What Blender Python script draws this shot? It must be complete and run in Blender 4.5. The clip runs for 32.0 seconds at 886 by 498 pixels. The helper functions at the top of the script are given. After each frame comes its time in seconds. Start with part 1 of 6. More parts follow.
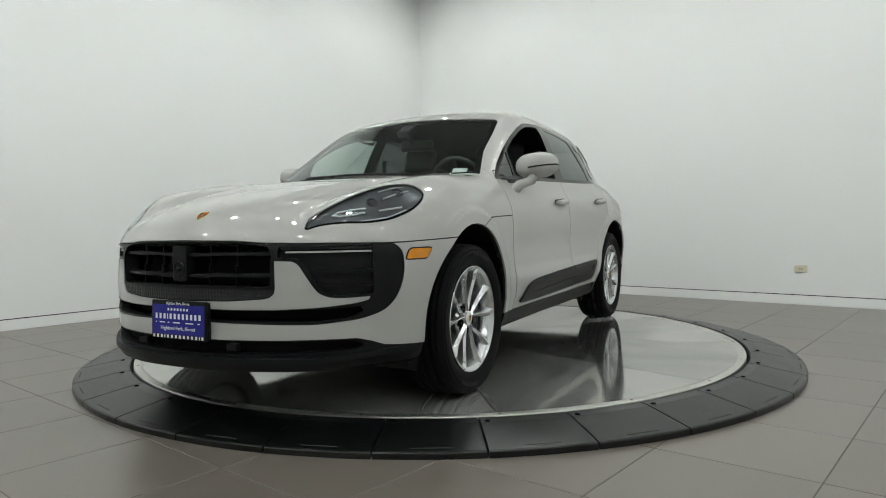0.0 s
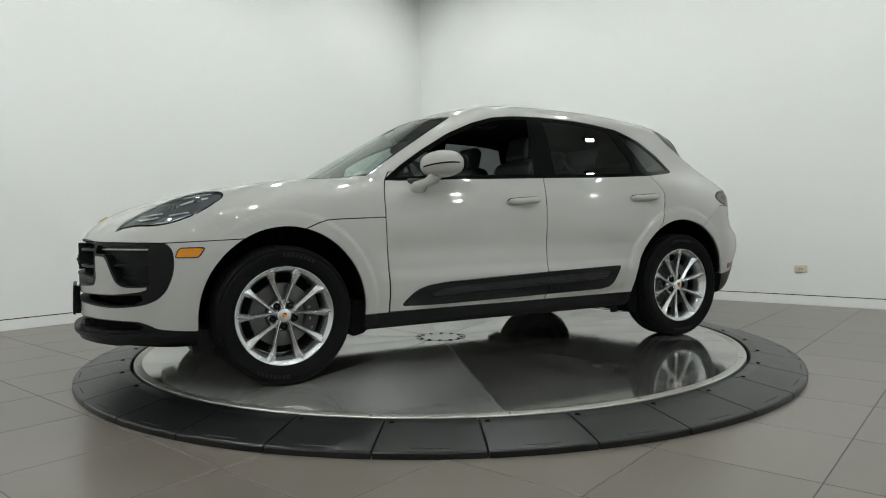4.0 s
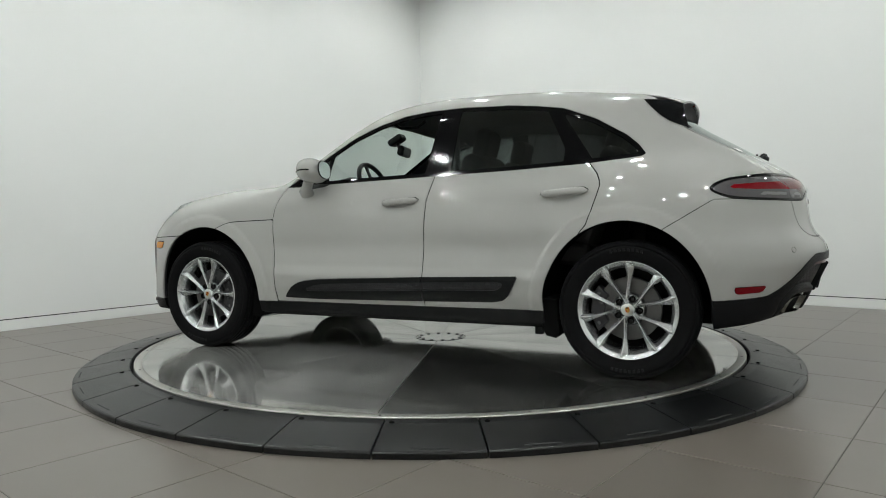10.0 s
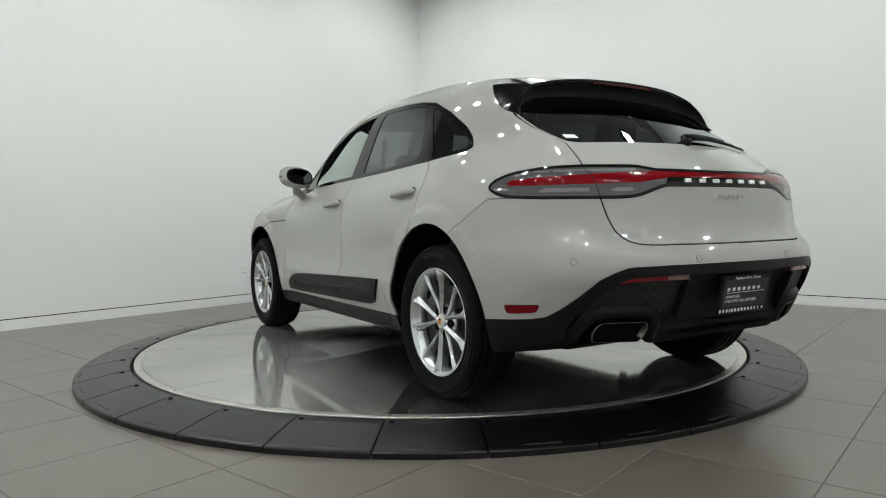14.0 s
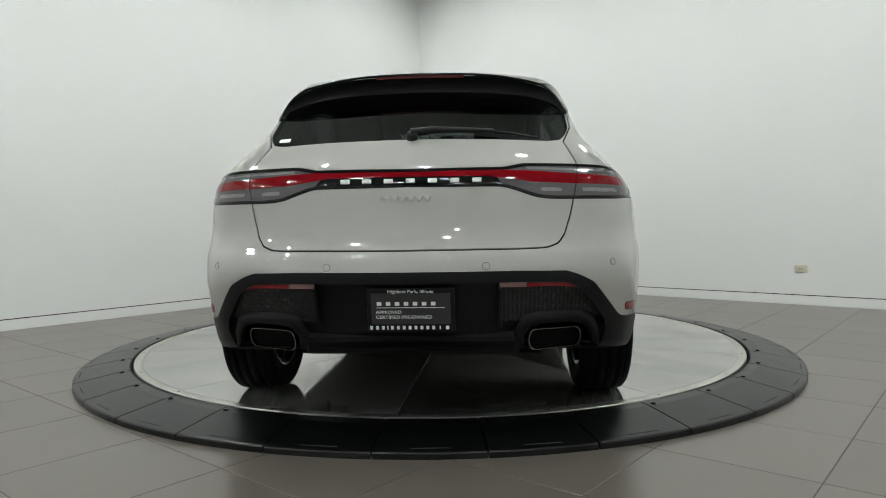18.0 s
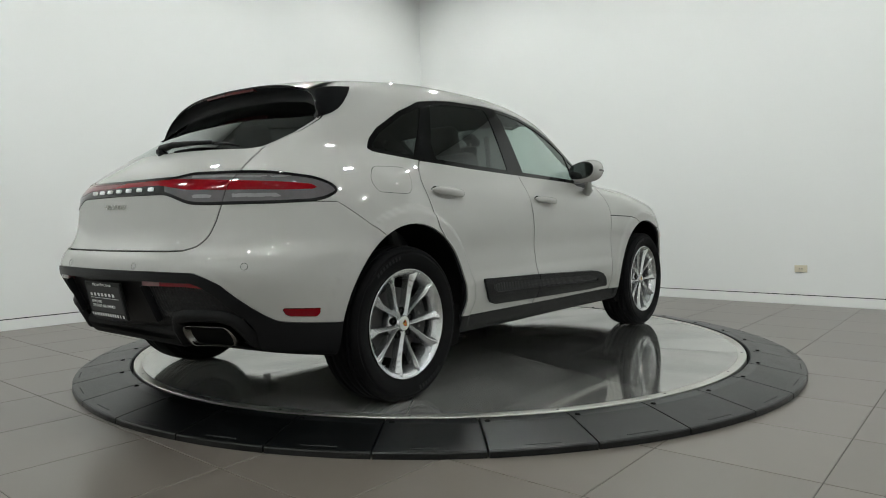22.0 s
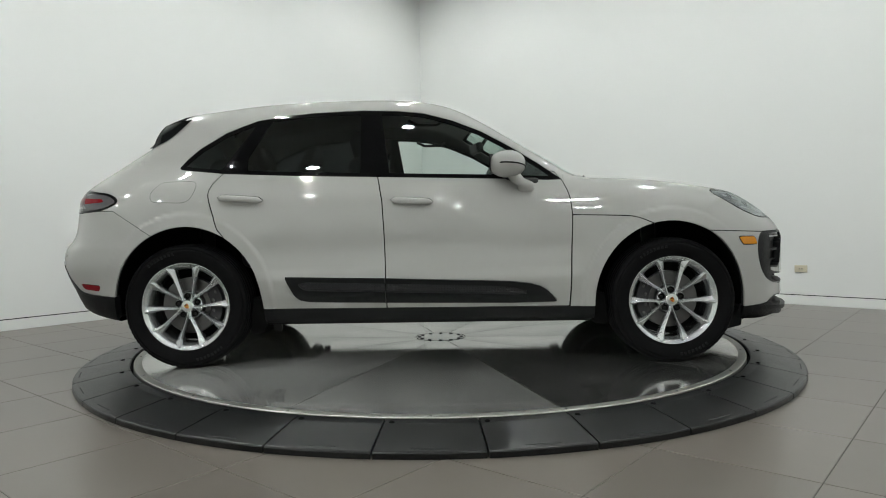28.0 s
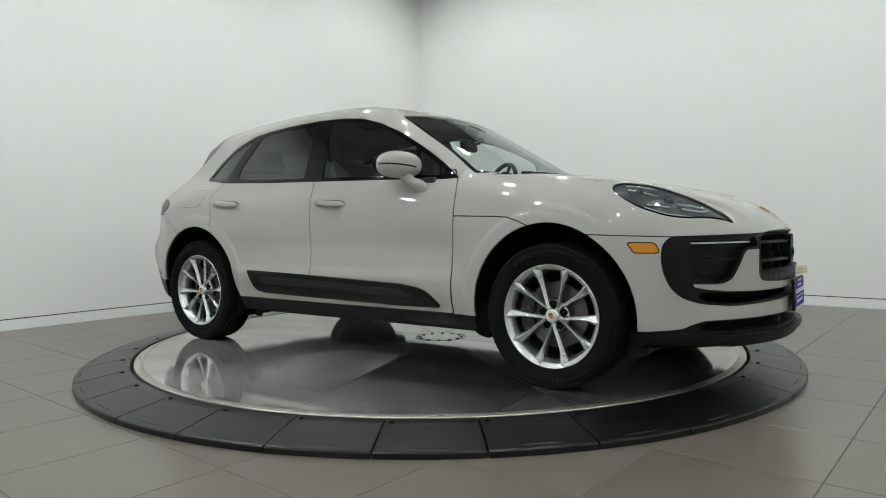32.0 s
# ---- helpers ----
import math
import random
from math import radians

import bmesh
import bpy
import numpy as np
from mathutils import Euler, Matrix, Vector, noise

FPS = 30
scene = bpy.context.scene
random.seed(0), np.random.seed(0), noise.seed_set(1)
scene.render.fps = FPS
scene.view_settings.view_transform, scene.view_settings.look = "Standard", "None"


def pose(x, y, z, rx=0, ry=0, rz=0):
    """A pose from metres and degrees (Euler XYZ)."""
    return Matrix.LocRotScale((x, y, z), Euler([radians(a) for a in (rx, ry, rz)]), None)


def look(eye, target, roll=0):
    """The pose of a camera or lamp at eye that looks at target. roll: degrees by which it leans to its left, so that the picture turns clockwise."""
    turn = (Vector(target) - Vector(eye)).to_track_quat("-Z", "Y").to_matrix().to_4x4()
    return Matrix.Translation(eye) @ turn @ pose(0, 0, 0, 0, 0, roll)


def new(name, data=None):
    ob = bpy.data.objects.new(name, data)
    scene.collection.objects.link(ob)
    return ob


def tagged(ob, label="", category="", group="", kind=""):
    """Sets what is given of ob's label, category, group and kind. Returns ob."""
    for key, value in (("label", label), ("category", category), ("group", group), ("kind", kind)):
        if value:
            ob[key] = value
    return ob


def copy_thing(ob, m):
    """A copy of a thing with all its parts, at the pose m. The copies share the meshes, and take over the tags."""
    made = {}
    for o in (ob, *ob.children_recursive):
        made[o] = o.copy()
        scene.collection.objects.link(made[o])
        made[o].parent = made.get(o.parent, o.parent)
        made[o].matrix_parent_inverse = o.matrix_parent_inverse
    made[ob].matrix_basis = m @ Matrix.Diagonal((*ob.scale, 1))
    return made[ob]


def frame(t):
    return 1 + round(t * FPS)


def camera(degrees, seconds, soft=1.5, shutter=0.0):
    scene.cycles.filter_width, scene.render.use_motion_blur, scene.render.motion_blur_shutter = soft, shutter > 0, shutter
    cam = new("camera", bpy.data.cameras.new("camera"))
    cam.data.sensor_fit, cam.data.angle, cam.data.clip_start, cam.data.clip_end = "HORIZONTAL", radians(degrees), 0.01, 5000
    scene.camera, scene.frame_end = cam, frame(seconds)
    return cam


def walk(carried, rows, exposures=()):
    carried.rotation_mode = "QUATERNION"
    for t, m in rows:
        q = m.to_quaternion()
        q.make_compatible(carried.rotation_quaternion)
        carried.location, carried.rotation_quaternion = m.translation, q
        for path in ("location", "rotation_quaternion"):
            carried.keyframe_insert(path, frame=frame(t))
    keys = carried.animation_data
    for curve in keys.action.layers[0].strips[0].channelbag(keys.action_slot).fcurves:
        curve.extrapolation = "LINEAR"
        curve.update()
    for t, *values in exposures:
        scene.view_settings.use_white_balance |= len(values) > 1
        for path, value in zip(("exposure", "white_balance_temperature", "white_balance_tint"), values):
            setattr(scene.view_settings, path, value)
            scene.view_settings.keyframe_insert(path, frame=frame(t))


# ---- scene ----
# ---- camera: it stands still on its stand ----
SECONDS = 32.0
cam = camera(66.67, SECONDS, soft=1.0)
EYE = Vector((0.0, -4.8355, 0.8923))
PAN, TILT, LEAN = radians(0.3263), radians(2.25), -0.8554
AHEAD = Vector((math.sin(PAN) * math.cos(TILT), math.cos(PAN) * math.cos(TILT), -math.sin(TILT)))
walk(cam, [(0.0, look(EYE, EYE + AHEAD, LEAN)), (SECONDS, look(EYE, EYE + AHEAD, LEAN))])

# turntable: heading of the car in degrees at t seconds, height of its top
DISC_TOP = 0.0692
CAR_DX, CAR_DY = -0.0501, -0.0446


def heading(t):
    return 185.948 - 8.6885 * (t - 6.5)


# ---- world and exposure ----
world = bpy.data.worlds.new("world")
scene.world = world
world.use_nodes = True
world.node_tree.nodes["Background"].inputs["Color"].default_value = (0.8, 0.85, 0.82, 1)
world.node_tree.nodes["Background"].inputs["Strength"].default_value = 0.02
scene.view_settings.exposure = 0.0


# ---- materials ----
def material(name, color, rough=0.5, metal=0.0, coat=0.0, vary=0.0, vary_scale=8.0, bump=0.0, bump_scale=200.0,
             coat_rough=0.03, rough_vary=0.0, spec=0.5):
    m = bpy.data.materials.new(name)
    m.use_nodes = True
    nt = m.node_tree
    b = nt.nodes["Principled BSDF"]
    b.inputs["Base Color"].default_value = (*color, 1)
    b.inputs["Roughness"].default_value = rough
    b.inputs["Metallic"].default_value = metal
    b.inputs["Coat Weight"].default_value = coat
    b.inputs["Coat Roughness"].default_value = coat_rough
    b.inputs["Specular IOR Level"].default_value = spec
    tc = nt.nodes.new("ShaderNodeTexCoord")
    if vary or rough_vary:
        n1 = nt.nodes.new("ShaderNodeTexNoise")
        n1.inputs["Scale"].default_value = vary_scale
        n1.inputs["Detail"].default_value = 6
        n1.inputs["Roughness"].default_value = 0.65
        nt.links.new(tc.outputs["Object"], n1.inputs["Vector"])
        if vary:
            mx = nt.nodes.new("ShaderNodeMix")
            mx.data_type = "RGBA"
            mx.inputs["A"].default_value = (*[c * (1 - vary) for c in color], 1)
            mx.inputs["B"].default_value = (*[min(1, c * (1 + vary)) for c in color], 1)
            nt.links.new(n1.outputs["Fac"], mx.inputs["Factor"])
            nt.links.new(mx.outputs["Result"], b.inputs["Base Color"])
        if rough_vary:
            mr = nt.nodes.new("ShaderNodeMapRange")
            mr.inputs["To Min"].default_value = max(0.02, rough - rough_vary)
            mr.inputs["To Max"].default_value = rough + rough_vary
            nt.links.new(n1.outputs["Fac"], mr.inputs["Value"])
            nt.links.new(mr.outputs["Result"], b.inputs["Roughness"])
    if bump:
        n2 = nt.nodes.new("ShaderNodeTexNoise")
        n2.inputs["Scale"].default_value = bump_scale
        n2.inputs["Detail"].default_value = 3
        nt.links.new(tc.outputs["Object"], n2.inputs["Vector"])
        bp = nt.nodes.new("ShaderNodeBump")
        bp.inputs["Strength"].default_value = bump
        bp.inputs["Distance"].default_value = 0.002
        nt.links.new(n2.outputs["Fac"], bp.inputs["Height"])
        nt.links.new(bp.outputs["Normal"], b.inputs["Normal"])
    return m


def glass(name, tint, rough=0.0, clear=0.6):
    """A thin pane: mirror-like gloss over a tinted see-through body."""
    m = bpy.data.materials.new(name)
    m.use_nodes = True
    nt = m.node_tree
    nt.nodes.remove(nt.nodes["Principled BSDF"])
    out = nt.nodes["Material Output"]
    tr = nt.nodes.new("ShaderNodeBsdfTransparent")
    tr.inputs["Color"].default_value = (*[clear * c for c in tint], 1)
    gl = nt.nodes.new("ShaderNodeBsdfGlossy")
    gl.inputs["Roughness"].default_value = rough
    gl.inputs["Color"].default_value = (0.9, 0.95, 0.93, 1)
    lw = nt.nodes.new("ShaderNodeLayerWeight")
    pw = nt.nodes.new("ShaderNodeMath")
    pw.operation, pw.inputs[1].default_value = "POWER", 5.2
    ma = nt.nodes.new("ShaderNodeMath")
    ma.operation, ma.inputs[1].default_value, ma.inputs[2].default_value = "MULTIPLY_ADD", 0.86, 0.10
    mx = nt.nodes.new("ShaderNodeMixShader")
    nt.links.new(lw.outputs["Facing"], pw.inputs[0])
    nt.links.new(pw.outputs["Value"], ma.inputs[0])
    nt.links.new(ma.outputs["Value"], mx.inputs["Fac"])
    nt.links.new(tr.outputs["BSDF"], mx.inputs[1])
    nt.links.new(gl.outputs["BSDF"], mx.inputs[2])
    nt.links.new(mx.outputs["Shader"], out.inputs["Surface"])
    return m


def emitter(name, color, strength):
    m = bpy.data.materials.new(name)
    m.use_nodes = True
    b = m.node_tree.nodes["Principled BSDF"]
    b.inputs["Base Color"].default_value = (0.8, 0.8, 0.8, 1)
    b.inputs["Emission Color"].default_value = (*color, 1)
    b.inputs["Emission Strength"].default_value = strength
    return m


PAINT = material("chalk_grey_paint", (0.372, 0.370, 0.352), 0.5, 0.0, 1.0, 0.012, 30.0, coat_rough=0.008, spec=0.1)
PAINT.node_tree.nodes["Principled BSDF"].inputs["Coat IOR"].default_value = 1.62
PLASTIC = material("black_grained_plastic", (0.0042, 0.0044, 0.0049), 0.42, vary=0.15, vary_scale=40, bump=0.25, bump_scale=900, spec=0.19)
PLASTIC_GREY = material("dark_grey_plastic", (0.0062, 0.0065, 0.0073), 0.42, vary=0.12, vary_scale=40, bump=0.2, bump_scale=900, spec=0.17)
GLOSS_BLACK = material("gloss_black_trim", (0.004, 0.0043, 0.0047), 0.10, rough_vary=0.02, spec=0.28)
SATIN_BLACK = material("satin_black_trim", (0.0032, 0.0033, 0.0036), 0.06, rough_vary=0.01, spec=0.25)
DARK = material("dark_void", (0.004, 0.004, 0.004), 0.8, spec=0.1)
LINER = material("arch_liner_felt", (0.004, 0.004, 0.004), 0.95, bump=0.4, bump_scale=400, spec=0.05)
RUBBER = material("tyre_rubber", (0.004, 0.004, 0.0044), 0.7, vary=0.3, vary_scale=14, bump=0.3, bump_scale=500, spec=0.1)
ALLOY = material("silver_painted_alloy", (0.58, 0.59, 0.595), 0.27, 0.96, 0.3, coat_rough=0.06)
# darker than bare steel: shade behind the spokes is put into the colour
STEEL = material("machined_brake_steel", (0.12, 0.12, 0.118), 0.34, 1.0, vary=0.2, vary_scale=20)
CHROME = material("bright_chrome", (0.8, 0.8, 0.8), 0.08, 1.0, rough_vary=0.03)
SATIN = material("satin_silver", (0.62, 0.62, 0.61), 0.3, 1.0)
CALIPER = material("dark_caliper_metal", (0.03, 0.03, 0.032), 0.4, 0.4)
AMBER = material("amber_lens", (0.60, 0.22, 0.004), 0.16, coat=0.3, vary=0.1, vary_scale=60)
RED_LENS = material("red_lens", (0.165, 0.002, 0.006), 0.10, coat=0.0, vary=0.12, vary_scale=60, spec=0.3)
SMOKE_LENS = material("smoked_grey_lens", (0.085, 0.080, 0.084), 0.10, coat=0.0, vary=0.15, vary_scale=50)
LAMP_SILVER = material("lamp_reflector_silver", (0.80, 0.81, 0.82), 0.25, 0.25, vary=0.1, vary_scale=25)
LAMP_GREY = material("lamp_housing_grey", (0.085, 0.087, 0.09), 0.28, 0.35, vary=0.4, vary_scale=22)
WHITE_PRINT = material("white_print", (0.78, 0.79, 0.78), 0.4)
BLUE_PLATE = material("blue_plate_card", (0.020, 0.022, 0.22), 0.5, vary=0.06, spec=0.2)
GOLD = material("gilded_badge", (0.62, 0.36, 0.07), 0.25, 0.85)
BADGE_RED = material("badge_red_enamel", (0.4, 0.03, 0.02), 0.2, coat=0.8)
SEAT = material("black_seat_leather", (0.02, 0.02, 0.021), 0.45, vary=0.2, bump=0.3, bump_scale=150)
CABIN = material("dark_cabin_trim", (0.012, 0.012, 0.013), 0.6, vary=0.2, vary_scale=12)
GLASS_CLEAR = glass("clear_window_glass", (0.80, 0.90, 0.86), clear=0.85)
GLASS_DARK = glass("privacy_window_glass", (0.62, 0.68, 0.68), clear=0.20)
GLASS_WIND = glass("windscreen_glass", (0.80, 0.90, 0.86), clear=0.88)
GLASS_LAMP = glass("headlamp_lens", (0.9, 0.93, 0.95), clear=0.92)
MIRROR = material("mirror_silver", (0.85, 0.87, 0.87), 0.02, 1.0)
WALL_PAINT = material("white_wall_paint", (0.80, 0.81, 0.795), 0.6, vary=0.012, vary_scale=0.7, bump=0.05, bump_scale=60)
BASE_PAINT = material("white_baseboard_paint", (0.82, 0.83, 0.81), 0.4, vary=0.02, vary_scale=3)
CEIL_PAINT = material("dark_ceiling_paint", (0.27, 0.274, 0.27), 0.8, vary=0.05)
GROUT = material("grey_grout", (0.10, 0.095, 0.085), 0.85, vary=0.2, vary_scale=30)
RUBBER_MAT = material("black_rubber_ramp", (0.0036, 0.0040, 0.0043), 0.30, vary=0.22, vary_scale=6, bump=0.25, bump_scale=300, rough_vary=0.05, spec=0.38)
SCUFF = material("scuffed_rubber", (0.026, 0.027, 0.028), 0.6, vary=0.4, vary_scale=60)
BOLT = material("black_bolt_steel", (0.02, 0.02, 0.02), 0.35, 0.6)
IVORY = material("ivory_outlet_plastic", (0.66, 0.61, 0.47), 0.4, vary=0.03)
RIM_STEEL = material("worn_rim_steel", (0.62, 0.61, 0.57), 0.38, 1.0, vary=0.08, vary_scale=20)
DARK_METAL = material("dark_metal", (0.03, 0.03, 0.03), 0.45, 0.5)
LED = emitter("led_cell", (0.957, 1.0, 0.980), 452.0)


def tile_material():
    m = material("grey_porcelain_tile", (0.134, 0.116, 0.099), 0.28, vary=0.10, vary_scale=2.2, bump=0.06, bump_scale=120, spec=1.0)
    nt = m.node_tree
    b = nt.nodes["Principled BSDF"]
    inf = nt.nodes.new("ShaderNodeObjectInfo")
    mr = nt.nodes.new("ShaderNodeMapRange")
    mr.inputs["To Min"].default_value, mr.inputs["To Max"].default_value = 0.93, 1.07
    nt.links.new(inf.outputs["Random"], mr.inputs["Value"])
    mul = nt.nodes.new("ShaderNodeMix")
    mul.data_type, mul.blend_type = "RGBA", "MULTIPLY"
    mul.inputs["Factor"].default_value = 1.0
    src = b.inputs["Base Color"].links[0].from_socket
    nt.links.new(src, mul.inputs["A"])
    nt.links.new(mr.outputs["Result"], mul.inputs["B"])
    nt.links.new(mul.outputs["Result"], b.inputs["Base Color"])
    return m


def brushed_steel():
    """Stainless plate: fairly clear mirror, dull wiped smears, fine grain lengthways, each plate a little different."""
    m = bpy.data.materials.new("brushed_stainless_plate")
    m.use_nodes = True
    nt = m.node_tree
    b = nt.nodes["Principled BSDF"]
    b.inputs["Metallic"].default_value = 1.0
    tc = nt.nodes.new("ShaderNodeTexCoord")

    def noise(scale, detail, rough=0.6, distort=0.0, stretch=(1, 1, 1)):
        mp = nt.nodes.new("ShaderNodeMapping")
        mp.inputs["Scale"].default_value = stretch
        n = nt.nodes.new("ShaderNodeTexNoise")
        n.inputs["Scale"].default_value, n.inputs["Detail"].default_value = scale, detail
        n.inputs["Roughness"].default_value, n.inputs["Distortion"].default_value = rough, distort
        nt.links.new(tc.outputs["Object"], mp.inputs["Vector"])
        nt.links.new(mp.outputs["Vector"], n.inputs["Vector"])
        return n.outputs["Fac"]

    def span(value, f0, f1, t0, t1):
        r = nt.nodes.new("ShaderNodeMapRange")
        for key, v in (("From Min", f0), ("From Max", f1), ("To Min", t0), ("To Max", t1)):
            r.inputs[key].default_value = v
        nt.links.new(value, r.inputs["Value"])
        return r.outputs["Result"]

    def mul(x, y):
        k = nt.nodes.new("ShaderNodeMath")
        k.operation = "MULTIPLY"
        nt.links.new(x, k.inputs[0])
        nt.links.new(y, k.inputs[1])
        return k.outputs["Value"]
    inf = nt.nodes.new("ShaderNodeObjectInfo")
    grain = noise(3.0, 6, stretch=(1.2, 60, 1))
    wiped = noise(1.3, 5, 0.5, 0.3, (0.7, 2.2, 1))
    fine = noise(14.0, 5, 0.7, 0.5)
    nt.links.new(mul(span(wiped, 0.3, 0.7, 0.045, 0.085), span(fine, 0.3, 0.7, 0.9, 1.15)), b.inputs["Roughness"])
    # plates differ in tone, smears dull them a little
    tone = mul(mul(span(inf.outputs["Random"], 0, 1, 0.62, 0.78), span(grain, 0.3, 0.7, 0.94, 1.05)), span(wiped, 0.35, 0.7, 0.92, 1.08))
    col = nt.nodes.new("ShaderNodeCombineColor")
    for key, k in (("Red", 1.0), ("Green", 1.0), ("Blue", 0.955)):
        f = nt.nodes.new("ShaderNodeMath")
        f.operation, f.inputs[1].default_value = "MULTIPLY", k
        nt.links.new(tone, f.inputs[0])
        nt.links.new(f.outputs["Value"], col.inputs[key])
    nt.links.new(col.outputs["Color"], b.inputs["Base Color"])
    bp = nt.nodes.new("ShaderNodeBump")
    bp.inputs["Strength"].default_value, bp.inputs["Distance"].default_value = 0.05, 0.001
    nt.links.new(grain, bp.inputs["Height"])
    nt.links.new(bp.outputs["Normal"], b.inputs["Normal"])
    # brushed grain: a broad sheen that spreads across it, as strong as the plate is worn
    axis = nt.nodes.new("ShaderNodeVectorTransform")
    axis.vector_type, axis.convert_from, axis.convert_to = "VECTOR", "OBJECT", "WORLD"
    axis.inputs["Vector"].default_value = (math.cos(radians(-50)), math.sin(radians(-50)), 0)
    sheen = nt.nodes.new("ShaderNodeBsdfAnisotropic")
    sheen.inputs["Color"].default_value = (0.60, 0.60, 0.58, 1)
    sheen.inputs["Roughness"].default_value = 0.55
    sheen.inputs["Anisotropy"].default_value = 0.72
    nt.links.new(axis.outputs["Vector"], sheen.inputs["Tangent"])
    m1 = nt.nodes.new("ShaderNodeMixShader")
    nt.links.new(mul(span(wiped, 0.35, 0.70, 0.12, 0.26), span(grain, 0.3, 0.7, 0.92, 1.08)), m1.inputs["Fac"])
    nt.links.new(b.outputs["BSDF"], m1.inputs[1])
    nt.links.new(sheen.outputs["BSDF"], m1.inputs[2])
    # thin dull film of dust and wiped smears over the metal
    film = nt.nodes.new("ShaderNodeBsdfDiffuse")
    film.inputs["Color"].default_value = (0.26, 0.26, 0.25, 1)
    mx = nt.nodes.new("ShaderNodeMixShader")
    nt.links.new(mul(span(wiped, 0.35, 0.70, 0.04, 0.12), span(inf.outputs["Random"], 0, 1, 0.5, 1.6)), mx.inputs["Fac"])
    nt.links.new(m1.outputs["Shader"], mx.inputs[1])
    nt.links.new(film.outputs["BSDF"], mx.inputs[2])
    nt.links.new(mx.outputs["Shader"], nt.nodes["Material Output"].inputs["Surface"])
    return m


def dimpled(name, base, cell):
    """Black plastic pressed with a fine honeycomb."""
    m = material(name, base, 0.5, spec=0.3)
    nt = m.node_tree
    tc = nt.nodes.new("ShaderNodeTexCoord")
    vo = nt.nodes.new("ShaderNodeTexVoronoi")
    vo.inputs["Scale"].default_value, vo.inputs["Randomness"].default_value = 1 / cell, 0.15
    nt.links.new(tc.outputs["Object"], vo.inputs["Vector"])
    bp = nt.nodes.new("ShaderNodeBump")
    bp.inputs["Strength"].default_value, bp.inputs["Distance"].default_value = 0.8, 0.006
    nt.links.new(vo.outputs["Distance"], bp.inputs["Height"])
    nt.links.new(bp.outputs["Normal"], nt.nodes["Principled BSDF"].inputs["Normal"])
    return m


WEAVE = dimpled("dimpled_black_plastic", (0.013, 0.0135, 0.0145), 0.016)
TILE = tile_material()
PLATE = brushed_steel()


# ---- mesh helpers ----
def part(name, bm, mat, parent=None, label="", smooth=False):
    me = bpy.data.meshes.new(name)
    bm.to_mesh(me)
    bm.free()
    me.materials.append(mat)
    if smooth:
        me.polygons.foreach_set("use_smooth", [True] * len(me.polygons))
    ob = new(name, me)
    ob.parent = parent
    if label:
        tagged(ob, label)
    return ob


def mesh_part(name, verts, faces, mat, parent=None, label="", normals=None, smooth=True):
    me = bpy.data.meshes.new(name)
    me.from_pydata([tuple(v) for v in verts], [], [tuple(int(i) for i in f) for f in faces])
    me.materials.append(mat)
    me.polygons.foreach_set("use_smooth", [smooth] * len(me.polygons))
    if normals is not None:
        me.normals_split_custom_set_from_vertices([tuple(n) for n in normals])
    me.update()
    ob = new(name, me)
    ob.parent = parent
    if label:
        tagged(ob, label)
    return ob


def add_box(bm, size, m=Matrix(), bevel=0.0, segs=2):
    made = bmesh.ops.create_cube(bm, size=1.0, matrix=m @ Matrix.Diagonal((*size, 1)))
    if bevel:
        es = list({e for v in made["verts"] for e in v.link_edges})
        bmesh.ops.bevel(bm, geom=es, offset=bevel, segments=segs, affect="EDGES", profile=0.5)


def box_part(name, size, m, mat, parent=None, label="", bevel=0.004, segs=2):
    bm = bmesh.new()
    add_box(bm, size, m, bevel, segs)
    return part(name, bm, mat, parent, label)


def add_prism(bm, pts, axis_fn, depth0, depth1, bevel=0.0):
    """A closed outline swept between two depths; axis_fn(a, b, d) gives the point."""
    lo = [bm.verts.new(axis_fn(a, b, depth0)) for a, b in pts]
    hi = [bm.verts.new(axis_fn(a, b, depth1)) for a, b in pts]
    n = len(pts)
    fs = [bm.faces.new(lo[::-1]), bm.faces.new(hi)]
    for i in range(n):
        fs.append(bm.faces.new((lo[i], lo[(i + 1) % n], hi[(i + 1) % n], hi[i])))
    bmesh.ops.recalc_face_normals(bm, faces=fs)
    if bevel:
        es = list({e for e in fs[1].edges} | {e for e in fs[0].edges})
        bmesh.ops.bevel(bm, geom=es, offset=bevel, segments=2, affect="EDGES", profile=0.5)


def add_lathe(bm, profile, segs, m=Matrix(), closed=False):
    """profile: (radius, height) pairs turned about z."""
    rings = []
    for r, h in profile:
        rings.append([bm.verts.new(m @ Vector((r * math.cos(a), r * math.sin(a), h)))
                      for a in [2 * math.pi * i / segs for i in range(segs)]])
    pairs = list(zip(rings, rings[1:])) + ([(rings[-1], rings[0])] if closed else [])
    fs = []
    for a, b in pairs:
        for i in range(segs):
            fs.append(bm.faces.new((a[i], a[(i + 1) % segs], b[(i + 1) % segs], b[i])))
    return fs


